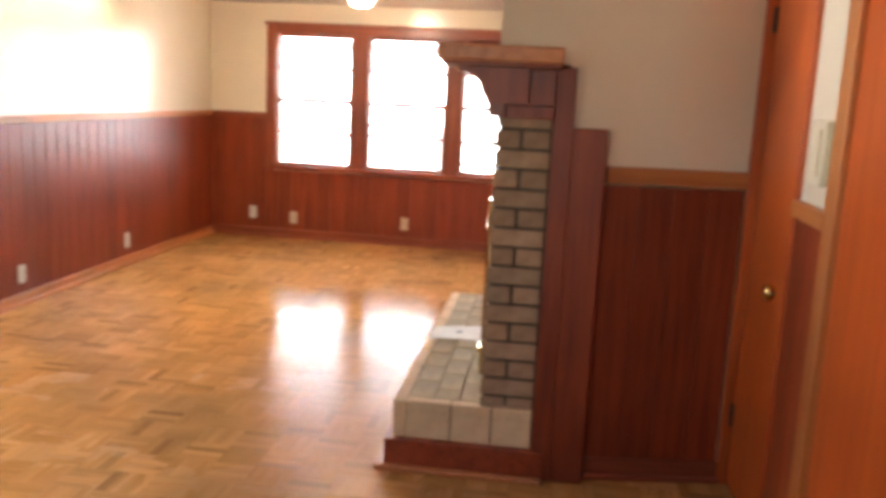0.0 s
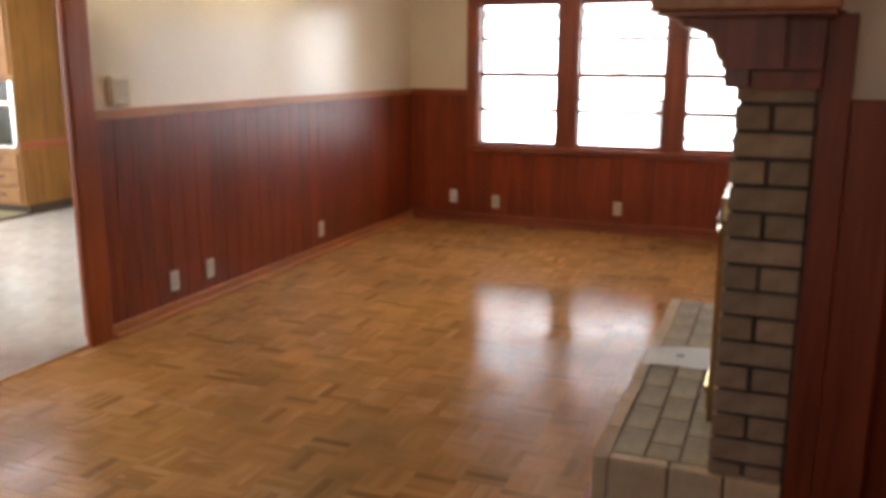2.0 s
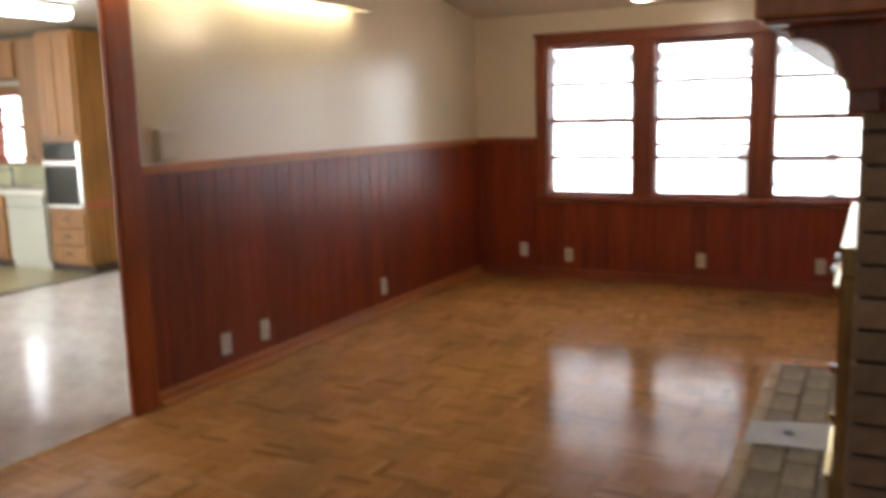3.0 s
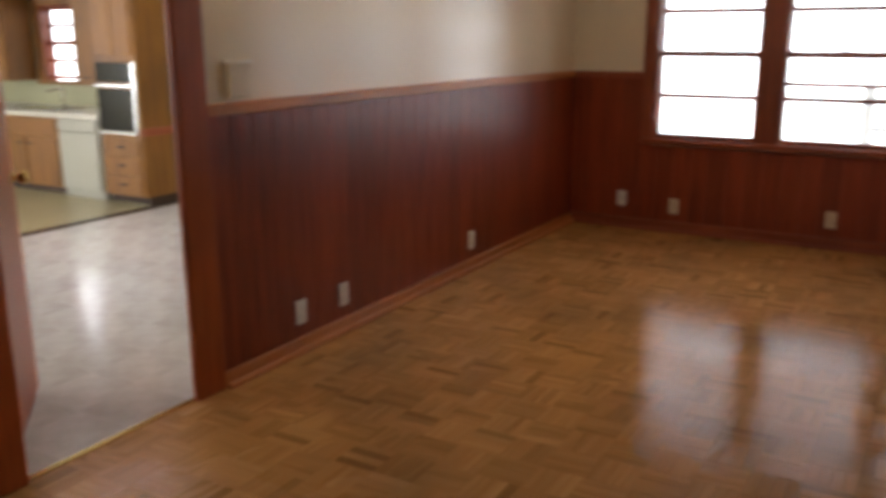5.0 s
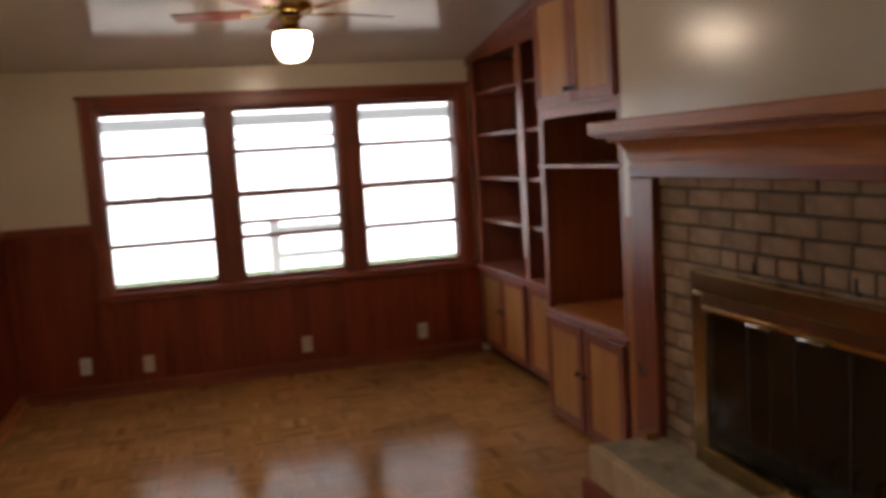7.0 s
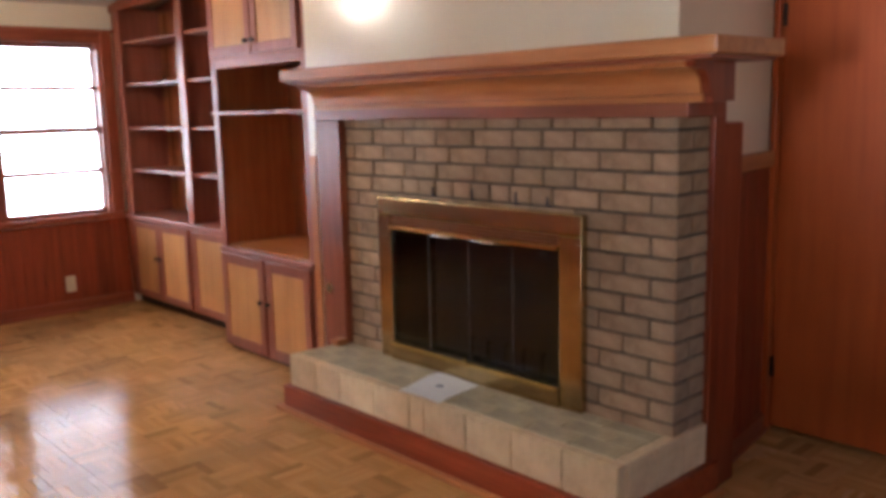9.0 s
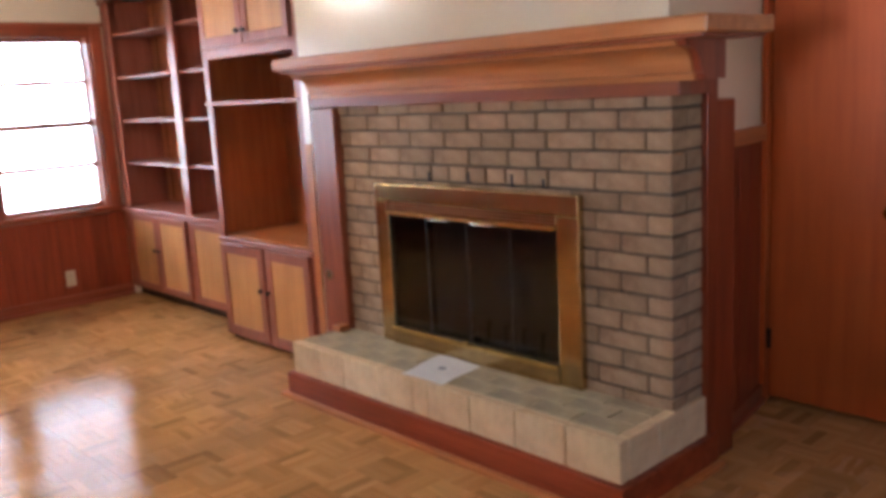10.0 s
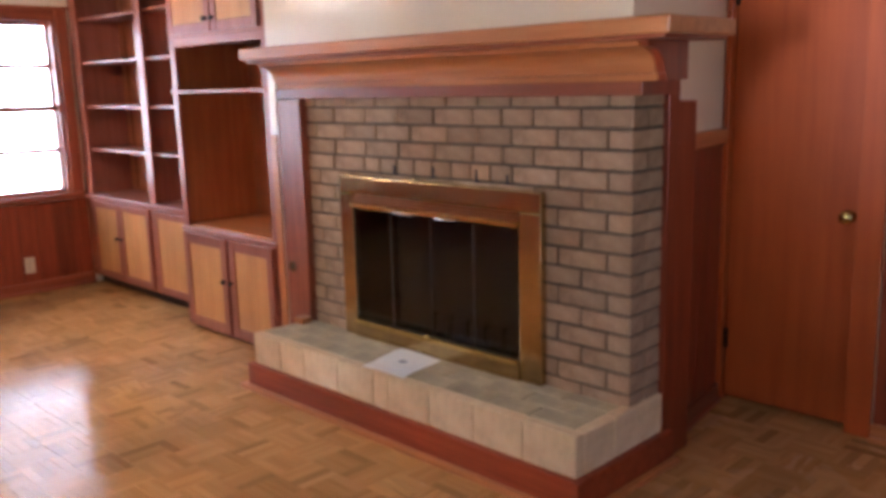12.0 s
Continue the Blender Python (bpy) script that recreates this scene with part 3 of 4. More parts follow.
# brass surround with glass doors
ins = thing("fireplace_doors", (3.13, -4.0, HZ), "brass fireplace surround with four smoked glass doors", "fireplace doors")
part("top_bar", boxes((3.125, 3.166, -4.595, -3.39, 0.965, 1.048), bevel=0.006), mirror_brass, ins, "polished brass top bar reflecting the red room")
part("side_bar", boxes((3.126, 3.166, -4.595, -4.485, HZ, 0.966), bevel=0.006), mirror_brass, ins)
part("side_bar", boxes((3.126, 3.166, -3.48, -3.39, HZ, 0.966), bevel=0.006), mirror_brass, ins)
part("bottom_bar", boxes((3.115, 3.166, -4.488, -3.478, HZ, 0.355), bevel=0.006), mirror_brass, ins)
part("bottom_rail", boxes((3.105, 3.13, -4.485, -3.48, 0.345, 0.368), bevel=0.005), brass, ins)
part("door_rail", boxes((3.108, 3.16, -4.485, -3.48, 0.905, 0.922), bevel=0.004), brass, ins, "bright brass door track")
for k, z in enumerate((0.93, 0.943, 0.956)):
    part("vent_slat", boxes((3.118 + 0.004 * k, 3.160, -4.485, -3.48, z - 0.004, z + 0.004)), brass_old, ins)
W4 = (4.485 - 3.48) / 4
for k in range(4):
    a = -4.485 + k * W4
    d = part("glass_door", boxes((3.138, 3.142, a + 0.006, a + W4 - 0.006, 0.37, 0.903)), smoke, ins, "smoked glass folding door")
    part("door_edge", boxes((3.139, 3.146, a + 0.001, a + 0.0055, 0.37, 0.903), (3.139, 3.146, a + W4 - 0.0055, a + W4 - 0.001, 0.37, 0.903)), dark_p, d)
for yy in (-4.12, -3.86):
    part("door_pull", rod((3.092, yy - 0.06, 0.905), (3.092, yy + 0.06, 0.905), 0.005, bm=boxes((3.09, 3.13, yy - 0.06, yy - 0.052, 0.901, 0.909), (3.09, 3.13, yy + 0.052, yy + 0.06, 0.901, 0.909))), chrome, ins, "bright metal pull")
part("damper_knob", lathe([(0.010, 0), (0.012, 0.012), (0.004, 0.02), (0.001, 0.021)], (3.10, -3.99, 0.366), 12), brass, ins)
grate = thing("fire_grate", (3.55, -4.0, HZ), "dark iron fire grate with burnt logs", "grate")
for k in range(6):
    yy = -4.28 + 0.11 * k
    part("grate_bar", rod((3.40, yy, HZ + 0.09), (3.68, yy, HZ + 0.09), 0.009, bm=rod((3.40, yy, HZ + 0.09), (3.40, yy, HZ + 0.002), 0.008)), iron, grate)
part("cross_bar", rod((3.64, -4.30, HZ + 0.085), (3.64, -3.70, HZ + 0.085), 0.009, bm=rod((3.64, -4.0, HZ + 0.085), (3.64, -4.0, HZ + 0.002), 0.008)), iron, grate)
part("burnt_log", rod((3.50, -4.25, HZ + 0.145), (3.55, -3.75, HZ + 0.145), 0.048, 12), soot, grate)
sheet = thing("paper_sheet", (2.95, -3.97, HZ + 0.002), "white printed paper lying on the hearth", "paper")
bm = bmesh.new()
rows = []
for i in range(5):
    rows.append([bm.verts.new((2.835 + 0.27 * i / 4, -4.11 + 0.25 * j / 4 + 0.012 * i, HZ + 0.004 + 0.004 * math.sin(i * 1.3 + j))) for j in range(5)])
for i in range(4):
    for j in range(4):
        bm.faces.new((rows[i][j], rows[i + 1][j], rows[i + 1][j + 1], rows[i][j + 1]))
ex = bmesh.ops.extrude_face_region(bm, geom=bm.faces[:])
bmesh.ops.translate(bm, verts=[v for v in ex["geom"] if isinstance(v, bmesh.types.BMVert)], vec=(0, 0, 0.0015))
bmesh.ops.recalc_face_normals(bm, faces=bm.faces)
part("sheet", bm, paper_m, sheet)
part("printed_mark", boxes((2.955, 2.985, -3.985, -3.95, HZ + 0.0105, HZ + 0.0115)), ink_m, sheet)

# ---- built-in cupboards and shelves ----


def cup_door(owner, face, y0, y1, z0, z1, knob_y, knob_z, stile=0.055):
    d = part("door", boxes((face - 0.020, face - 0.001, y0, y0 + stile, z0, z1), (face - 0.020, face - 0.001, y1 - stile, y1, z0, z1), (face - 0.0195, face - 0.001, y0 + stile, y1 - stile, z0, z0 + stile), (face - 0.0195, face - 0.001, y0 + stile, y1 - stile, z1 - stile, z1), bevel=0.004), frame_z, owner, "cupboard door with reddish frame and honey panel")
    part("door_panel", boxes((face - 0.012, face - 0.002, y0 + stile - 0.003, y1 - stile + 0.003, z0 + stile - 0.003, z1 - stile + 0.003)), pine_z, d, "honey-coloured plywood panel")
    kb = rod((face - 0.020, knob_y, knob_z), (face - 0.034, knob_y, knob_z), 0.006)
    rod((face - 0.034, knob_y, knob_z), (face - 0.044, knob_y, knob_z), 0.014, bm=kb)
    part("knob", kb, iron, d, "dark metal knob")
    return d


BX, BK = 3.34, 3.70
book = thing("bookcase", (3.5, -0.95, 0.0), "built-in reddish wooden bookcase with empty shelves above cupboards", "bookcase")
part("base_body", boxes((BX, BK, -1.80, -0.012, 0.07, 0.665)), redl_y, book)
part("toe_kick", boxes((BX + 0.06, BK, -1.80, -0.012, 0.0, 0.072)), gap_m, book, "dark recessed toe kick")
part("counter_ledge", boxes((BX - 0.03, BK, -1.80, -0.012, 0.665, 0.70), bevel=0.006), frame_y, book)
part("back_panel", boxes((BK - 0.012, BK, -1.80, -0.012, 0.70, 2.5)), redl_z, book)
for a, b in ((-1.055, -0.085), (-1.775, -1.09)):
    n = 7 if a > -1.5 else 5
    w = (b - a) / n
    for k in range(n):
        part("back_board", boxes((BK - 0.022, BK - 0.013, a + k * w + 0.0015, a + (k + 1) * w - 0.0015, 0.702, 2.21), bevel=0.002), inner_z, book)
    for yy in (a + 0.10 * (b - a), b - 0.10 * (b - a)):
        part("shelf_standard", boxes((BK - 0.028, BK - 0.022, yy - 0.008, yy + 0.008, 0.72, 2.20)), brass_old, book, "thin metal shelf standard")
for a, b in ((-0.13, -0.012), (-1.115, -1.03), (-1.80, -1.765)):
    part("upright", boxes((BX, BX + 0.022, a, b, 0.70, 2.24), (BX + 0.022, BK - 0.012, 0.5 * (a + b) - 0.011, 0.5 * (a + b) + 0.011, 0.70, 2.24), bevel=0.002), frame_z, book)
for z in (1.045, 1.36, 1.68, 1.99):
    for a, b in ((-1.055, -0.085), (-1.775, -1.09)):
        part("shelf", boxes((BX + 0.03, BK - 0.030, a, b, z - 0.02, z), bevel=0.003), frame_y, book)
part("header", prism([(-1.80, 2.215), (-0.012, 2.215), (-0.012, ceil_z(-0.012) - 0.002), (-1.80, ceil_z(-1.80) - 0.002)], "x", BX, BX + 0.02), redl_y, book)
part("crown_strip", prism([(-1.80, ceil_z(-1.8) - 0.06), (-0.012, ceil_z(-0.012) - 0.05), (-0.012, ceil_z(-0.012) - 0.003), (-1.80, ceil_z(-1.80) - 0.003)], "x", BX - 0.02, BX), redl_y, book)
for k, (a, b) in enumerate(((-0.565, -0.13), (-1.03, -0.575), (-1.79, -1.10))):
    cup_door(book, BX, a, b, 0.085, 0.655, (a + 0.03) if k == 0 else ((b - 0.03) if k == 1 else a + 0.04), 0.40, 0.048)

TX = 3.17
Y0, Y1 = -2.80, -1.80
tvc = thing("media_cabinet", (3.4, -2.3, 0.0), "built-in reddish wooden media cabinet with an open bay between cupboards", "cabinet")
part("base_body", boxes((TX, BK, Y0, Y1, 0.025, 0.62)), redl_y, tvc)
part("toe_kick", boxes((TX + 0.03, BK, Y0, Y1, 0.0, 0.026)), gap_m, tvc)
part("counter_ledge", boxes((TX - 0.02, BK, Y0, Y1, 0.62, 0.648), bevel=0.006), frame_y, tvc)
part("side_board", boxes((TX + 0.02, BK, Y1 - 0.02, Y1, 0.648, ceil_z(Y1) - 0.01)), inner_z, tvc)
part("side_board", boxes((TX + 0.02, BK, Y0, Y0 + 0.02, 0.648, ceil_z(Y1) - 0.01)), inner_z, tvc)
part("back_panel", boxes((BK - 0.014, BK, Y0 + 0.02, Y1 - 0.02, 0.648, 1.75)), inner_z, tvc)
part("bay_floor", boxes((TX + 0.02, BK - 0.015, Y0 + 0.022, Y1 - 0.022, 0.649, 0.656)), ora_y, tvc, "orange-brown floor of the open bay")
part("stile", boxes((TX, TX + 0.02, Y1 - 0.055, Y1, 0.648, 1.75), bevel=0.003), frame_z, tvc)
part("stile", boxes((TX, TX + 0.02, Y0, Y0 + 0.055, 0.648, 1.75), bevel=0.003), frame_z, tvc)
part("top_rail", boxes((TX, TX + 0.02, Y0 + 0.055, Y1 - 0.055, 1.705, 1.75), bevel=0.003), frame_y, tvc)
part("bay_top", boxes((TX + 0.02, BK, Y0 + 0.02, Y1 - 0.02, 1.73, 1.75)), redl_y, tvc)
part("shelf", boxes((TX - 0.012, TX + 0.40, Y0 + 0.022, Y1 + 0.012, 1.438, 1.458), bevel=0.004), frame_y, tvc)
part("upper_body", prism([(Y0, 1.75), (Y1, 1.75), (Y1, ceil_z(Y1) - 0.002), (Y0, ceil_z(Y0) - 0.002)], "x", TX, BK), redl_z, tvc)
ym = 0.5 * (Y0 + Y1)
cup_door(tvc, TX, Y0 + 0.045, ym - 0.012, 0.04, 0.61, ym - 0.04, 0.36, 0.06)
cup_door(tvc, TX, ym + 0.012, Y1 - 0.012, 0.04, 0.61, ym + 0.04, 0.36, 0.06)
cup_door(tvc, TX, Y0 + 0.045, ym - 0.006, 1.77, 2.36, ym - 0.035, 1.84, 0.055)
cup_door(tvc, TX, ym + 0.006, Y1 - 0.03, 1.77, 2.36, ym + 0.035, 1.84, 0.055)
filler = boxes((3.16, 3.20, -2.858, -2.802, 0.0, 1.22))
solid("filler_strip", filler, ora_z, "narrow orange-brown wooden filler strip beside the fireplace", "", "structure")

# ---- wall plates ----


def wall_plate(base_m, label):
    """A duplex outlet lying in the plane y = 0, facing -y, about its centre."""
    p = thing("wall_outlet", (0, 0, 0), label, "outlet", "outlets on the wainscot")
    part("plate", boxes((-0.036, 0.036, -0.008, 0, -0.059, 0.059), bevel=0.003), base_m, p)
    for z in (-0.021, 0.021):
        r = part("receptacle", boxes((-0.017, 0.017, -0.011, -0.007, z - 0.014, z + 0.014), bevel=0.002), base_m, p)
        part("slot", boxes((-0.009, -0.006, -0.0118, -0.0108, z - 0.005, z + 0.007), (0.006, 0.009, -0.0118, -0.0108, z - 0.005, z + 0.007)), dark_p, r)
    part("screw", rod((0, -0.0075, 0), (0, -0.0095, 0), 0.003, 8), chrome, p)
    return p


first = wall_plate(white_p, "white plastic outlet on dark red planks")
first.location = (0.448, -0.016, 0.235)
second = wall_plate(ivory, "ivory plastic outlet on dark red planks")
second.location = (0.862, -0.016, 0.205)
for x in (1.976, 2.863):
    copy_thing(second, pose(x, -0.016, 0.213))
for y in (-3.469, -3.128, -1.741):
    copy_thing(first, pose(0.016, y, 0.197, 0, 0, 90))
intercom = thing("intercom_box", (0.0, -3.80, 1.30), "beige plastic thermostat box on the cream wall", "thermostat")
part("cover", boxes((0.0, 0.028, -3.868, -3.732, 1.232, 1.372), bevel=0.006), paint("beige_plastic", (0.72, 0.66, 0.50), 0.4, 0.03), intercom)
part("top_edge", boxes((0.0, 0.034, -3.872, -3.728, 1.372, 1.384), bevel=0.003), white_p, intercom)
chime = thing("wall_box", (XR, -5.67, 1.36), "beige plastic box with a raised centre on the cream wall", "wall box")
part("cover", boxes((XR - 0.022, XR, -5.73, -5.61, 1.275, 1.455), bevel=0.005), ivory, chime)
part("raised_centre", boxes((XR - 0.030, XR - 0.022, -5.705, -5.635, 1.30, 1.43), bevel=0.003), ivory, chime)
switch = thing("gas_key_plate", (3.135, -2.95, 0.55), "round steel gas key plate on the pilaster", "key plate")
part("plate", rod((3.135, -2.97, 0.55), (3.128, -2.97, 0.55), 0.028, 16), chrome, switch)
part("key_hole", rod((3.129, -2.97, 0.55), (3.126, -2.97, 0.55), 0.010, 12), dark_p, switch)

# ---- valance light on the west wall ----
val = thing("valance_light", (0.08, -3.6, 2.09), "cream wooden valance with a lit fluorescent tube behind it", "light")
VY0, VY1 = -5.4, -1.98
part("front_board", boxes((0.135, 0.155, VY0, VY1, 2.115, 2.42), bevel=0.004), wall_m, val)
part("end_board", boxes((0.0, 0.135, VY1 - 0.02, VY1, 2.115, 2.42), bevel=0.004), wall_m, val)
part("end_board", boxes((0.0, 0.135, VY0, VY0 + 0.02, 2.115, 2.42), bevel=0.004), wall_m, val)
part("top_board", boxes((0.0, 0.135, VY0 + 0.02, VY1 - 0.02, 2.40, 2.42)), wall_m, val)
for a, b in ((-3.27, -2.06), (-4.62, -3.40)):
    part("tube", rod((0.065, a, 2.19), (0.065, b, 2.19), 0.019, 12), tube_m, val, "lit fluorescent tube")
    for c in (a - 0.03, b):
        part("tube_holder", boxes((0.0, 0.085, c, c + 0.03, 2.16, 2.24), bevel=0.003), white_p, val)

# ---- ceiling fan ----
FC = (1.86, -1.62)
fan = thing("ceiling_fan", (FC[0], FC[1], ceil_z(FC[1])), "brass ceiling fan with wooden blades and a lit glass globe", "ceiling fan")
CZ = ceil_z(FC[1])
part("canopy", lathe([(0.075, 0.03), (0.07, -0.03), (0.03, -0.055)], (*FC, CZ), 24), brass, fan)
part("motor", lathe([(0.05, 0.10), (0.115, 0.085), (0.125, 0.05), (0.115, 0.01), (0.06, 0.0)], (*FC, 2.335), 28), brass, fan, "polished brass motor housing")
part("light_fitter", lathe([(0.035, 0.10), (0.075, 0.088), (0.045, 0.07), (0.05, 0.03), (0.09, 0.02), (0.095, 0.0)], (*FC, 2.235), 24), brass, fan, "polished brass light fitter")
part("globe", lathe([(0.080, 0.15), (0.094, 0.14), (0.097, 0.10), (0.090, 0.06), (0.073, 0.027), (0.045, 0.007), (0.01, 0.0)], (*FC, 2.09), 28), globe_m, fan, "lit frosted glass globe")
for k in range(5):
    ang = 2 * math.pi * k / 5 + 0.35
    blade = bmesh.new()
    box(blade, 0.20, 0.62, -0.062, 0.062, -0.004, 0.004, 0.003)
    arm = boxes((0.09, 0.24, -0.014, 0.014, -0.012, -0.005), (0.20, 0.26, -0.03, 0.03, -0.010, -0.004), bevel=0.002)
    m = Matrix.Translation((*FC, 2.35)) @ Matrix.Rotation(ang, 4, 'Z') @ Matrix.Rotation(radians(10), 4, 'X')
    bmesh.ops.transform(blade, matrix=m, verts=blade.verts)
    bmesh.ops.transform(arm, matrix=m, verts=arm.verts)
    bl = part("blade", blade, redl_x, fan, "reddish wooden blade")
    part("blade_arm", arm, brass, bl)

# ---- kitchen beyond the doorway ----
structure("floor_dining", boxes((-3.50, -0.02, -6.6, -0.5, -0.2, -0.006)), gap_m, "dark glue bed under the vinyl tiles")
structure("floor_kitchen", boxes((-8.0, -3.50, -6.6, -0.5, -0.2, -0.004)), kvinyl_m, "olive vinyl kitchen floor")
structure("floor_joint_strip", boxes((-3.52, -3.48, -6.6, -0.6, -0.01, 0.002)), chrome, "thin metal floor joint strip")
structure("wall_kitchen_north", boxes((-8.0, -5.66, -0.65, -0.5, 0, 2.5), (-4.78, -0.12, -0.65, -0.5, 0, 2.5), (-5.66, -4.78, -0.65, -0.5, 0, 1.03), (-5.66, -4.78, -0.65, -0.5, 1.80, 2.5)), kwall_m, "painted kitchen wall with a window")
structure("wall_kitchen_west", boxes((-8.14, -8.0, -6.7, -0.5, 0, 2.5)), kwall_m, "plain kitchen wall")
structure("wall_kitchen_south", boxes((-8.14, -0.12, -6.74, -6.6, 0, 2.5)), kwall_m, "plain kitchen wall")
structure("ceiling_kitchen", boxes((-8.14, -0.12, -6.74, -0.5, 2.34, 2.42)), ceil_m, "white kitchen ceiling")
window_unit("window_4", -5.63, -4.81, 1.05, 1.78, -0.65, "small kitchen window full of daylight")
structure("trim_kitchen_window", boxes((-5.72, -5.64, -0.67, -0.64, 1.0, 1.86), (-4.80, -4.72, -0.67, -0.64, 1.0, 1.86), (-5.64, -4.80, -0.67, -0.64, 1.79, 1.86), (-5.72, -4.72, -0.69, -0.64, 1.0, 1.04), bevel=0.004), knotty_z, "pine window casing")
structure("backsplash", boxes((-7.9, -4.06, -0.668, -0.651, 0.78, 1.03)), splash_m, "olive green backsplash")
KF = -1.28


def kit_door(owner, x0, x1, z0, z1, pull):
    d = part("door", boxes((x0, x1, KF - 0.02, KF - 0.001, z0, z1), bevel=0.006), knotty_z, owner)
    part("pull", boxes((pull - 0.035, pull + 0.035, KF - 0.035, KF - 0.020, z1 - 0.07, z1 - 0.055), bevel=0.003), iron, d)


for x0, x1, nm in ((-7.9, -6.66, "base_cabinet"), (-6.64, -5.66, "base_cabinet"), (-5.64, -4.66, "base_cabinet")):
    c = thing(nm, (0.5 * (x0 + x1), -0.95, 0), "knotty pine base cabinet with two doors and a drawer", "cabinet", "kitchen base cabinets")
    part("body", boxes((x0, x1, KF, -0.66, 0.07, 0.74)), knotty_z, c)
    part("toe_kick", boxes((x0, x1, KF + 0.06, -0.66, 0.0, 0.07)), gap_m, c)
    xm = 0.5 * (x0 + x1)
    kit_door(c, x0 + 0.02, xm - 0.01, 0.09, 0.54, xm - 0.08)
    kit_door(c, xm + 0.01, x1 - 0.02, 0.09, 0.54, xm + 0.08)
    part("drawer", boxes((x0 + 0.02, x1 - 0.02, KF - 0.02, KF - 0.001, 0.57, 0.72), bevel=0.006), knotty_z, c)
solid("worktop", boxes((-7.9, -4.06, KF - 0.03, -0.652, 0.74, 0.785), bevel=0.006), counter_m, "pale laminate kitchen worktop", "worktop")
dw = thing("dishwasher", (-4.36, -0.95, 0), "white enamel dishwasher under the worktop", "dishwasher")
part("body", boxes((-4.64, -4.08, KF + 0.01, -0.66, 0.0, 0.738)), enamel, dw)
part("front_door", boxes((-4.63, -4.09, KF - 0.025, KF + 0.008, 0.08, 0.62), bevel=0.006), enamel, dw)
part("control_panel", boxes((-4.63, -4.09, KF - 0.03, KF + 0.008, 0.63, 0.735), bevel=0.006), enamel, dw)
sink = thing("kitchen_sink", (-5.2, -0.95, 0.785), "steel kitchen sink with a tap", "sink")
part("rim", boxes((-5.6, -4.85, -1.16, -0.80, 0.783, 0.793), bevel=0.004), chrome, sink)
part("tap", rod((-5.2, -0.78, 0.79), (-5.2, -0.78, 0.98), 0.012, bm=rod((-5.2, -0.78, 0.97), (-5.2, -0.98, 0.95), 0.010)), chrome, sink)
tall = thing("oven_cabinet", (-3.78, -0.95, 0), "knotty pine tall cabinet holding a wall oven", "cabinet")
part("body", boxes((-4.05, -3.52, KF, -0.66, 0.07, 2.30)), knotty_z, tall)
part("toe_kick", boxes((-4.05, -3.52, KF + 0.05, -0.66, 0, 0.07)), gap_m, tall)
for z0, z1 in ((0.09, 0.25), (0.27, 0.42), (0.44, 0.58)):
    d = part("drawer", boxes((-4.02, -3.55, KF - 0.02, KF - 0.001, z0, z1), bevel=0.006), knotty_z, tall)
    part("pull", boxes((-3.82, -3.75, KF - 0.035, KF - 0.02, 0.5 * (z0 + z1), 0.5 * (z0 + z1) + 0.015)), iron, d)
for a, b in ((-4.02, -3.79), (-3.78, -3.55)):
    part("door", boxes((a, b, KF - 0.02, KF - 0.001, 1.32, 2.25), bevel=0.006), knotty_z, tall)
part("wood_band", boxes((-3.519, -3.505, KF, -0.70, 0.62, 0.69)), redl_y, tall)
oven = thing("wall_oven", (-3.78, KF, 0.62), "black glass double wall oven with steel trim", "oven")
part("lower_door", boxes((-4.02, -3.56, KF - 0.035, KF - 0.001, 0.66, 1.03), bevel=0.005), black_g, oven)
part("upper_door", boxes((-4.02, -3.56, KF - 0.035, KF - 0.001, 1.09, 1.26), bevel=0.005), black_g, oven)
part("trim_bar", boxes((-4.03, -3.55, KF - 0.04, KF - 0.001, 1.048, 1.070), (-4.03, -3.55, KF - 0.03, KF - 0.001, 0.632, 0.655), (-3.56, -3.53, KF - 0.03, KF - 0.001, 0.655, 1.265), bevel=0.003), chrome, oven)
for x0, x1, z0, z1 in ((-7.9, -6.85, 1.04, 2.30), (-6.83, -5.76, 1.04, 2.30), (-5.74, -4.72, 1.90, 2.30), (-4.70, -4.07, 1.04, 2.30)):
    c = thing("wall_cabinet", (0.5 * (x0 + x1), -0.65, z0), "knotty pine wall cabinet with two doors", "cabinet", "kitchen wall cabinets")
    part("body", boxes((x0, x1, -0.98, -0.651, z0, z1)), knotty_z, c)
    xm = 0.5 * (x0 + x1)
    for a, b in ((x0 + 0.015, xm - 0.005), (xm + 0.005, x1 - 0.015)):
        d = part("door", boxes((a, b, -1.0, -0.981, z0 + 0.015, z1 - 0.03), bevel=0.006), knotty_z, c)
        part("pull", boxes((0.5 * (a + b) - 0.03, 0.5 * (a + b) + 0.03, -1.012, -1.0, z0 + 0.05, z0 + 0.065)), iron, d)
kl = thing("kitchen_light", (-2.5, -2.8, 2.34), "long fluorescent ceiling fixture with a white lens", "light")
part("base", boxes((-2.62, -2.38, -3.45, -2.2, 2.30, 2.34), bevel=0.005), white_p, kl)
part("lens", boxes((-2.60, -2.40, -3.43, -2.22, 2.24, 2.30), bevel=0.02), ktube_m, kl)
kd = thing("door_3", (0.0, JA, 0.0), "orange-brown flush wooden door standing open into the kitchen", "")
kd["kind"] = "structure"
ux, uy = -0.75, 0.66
leaf = boxes((0, 0.745, -0.036, 0, 0.012, 2.02), bevel=0.003)
mt = Matrix.Translation((-0.145, JA + 0.03, 0)) @ Matrix.Rotation(math.atan2(uy, ux), 4, 'Z')
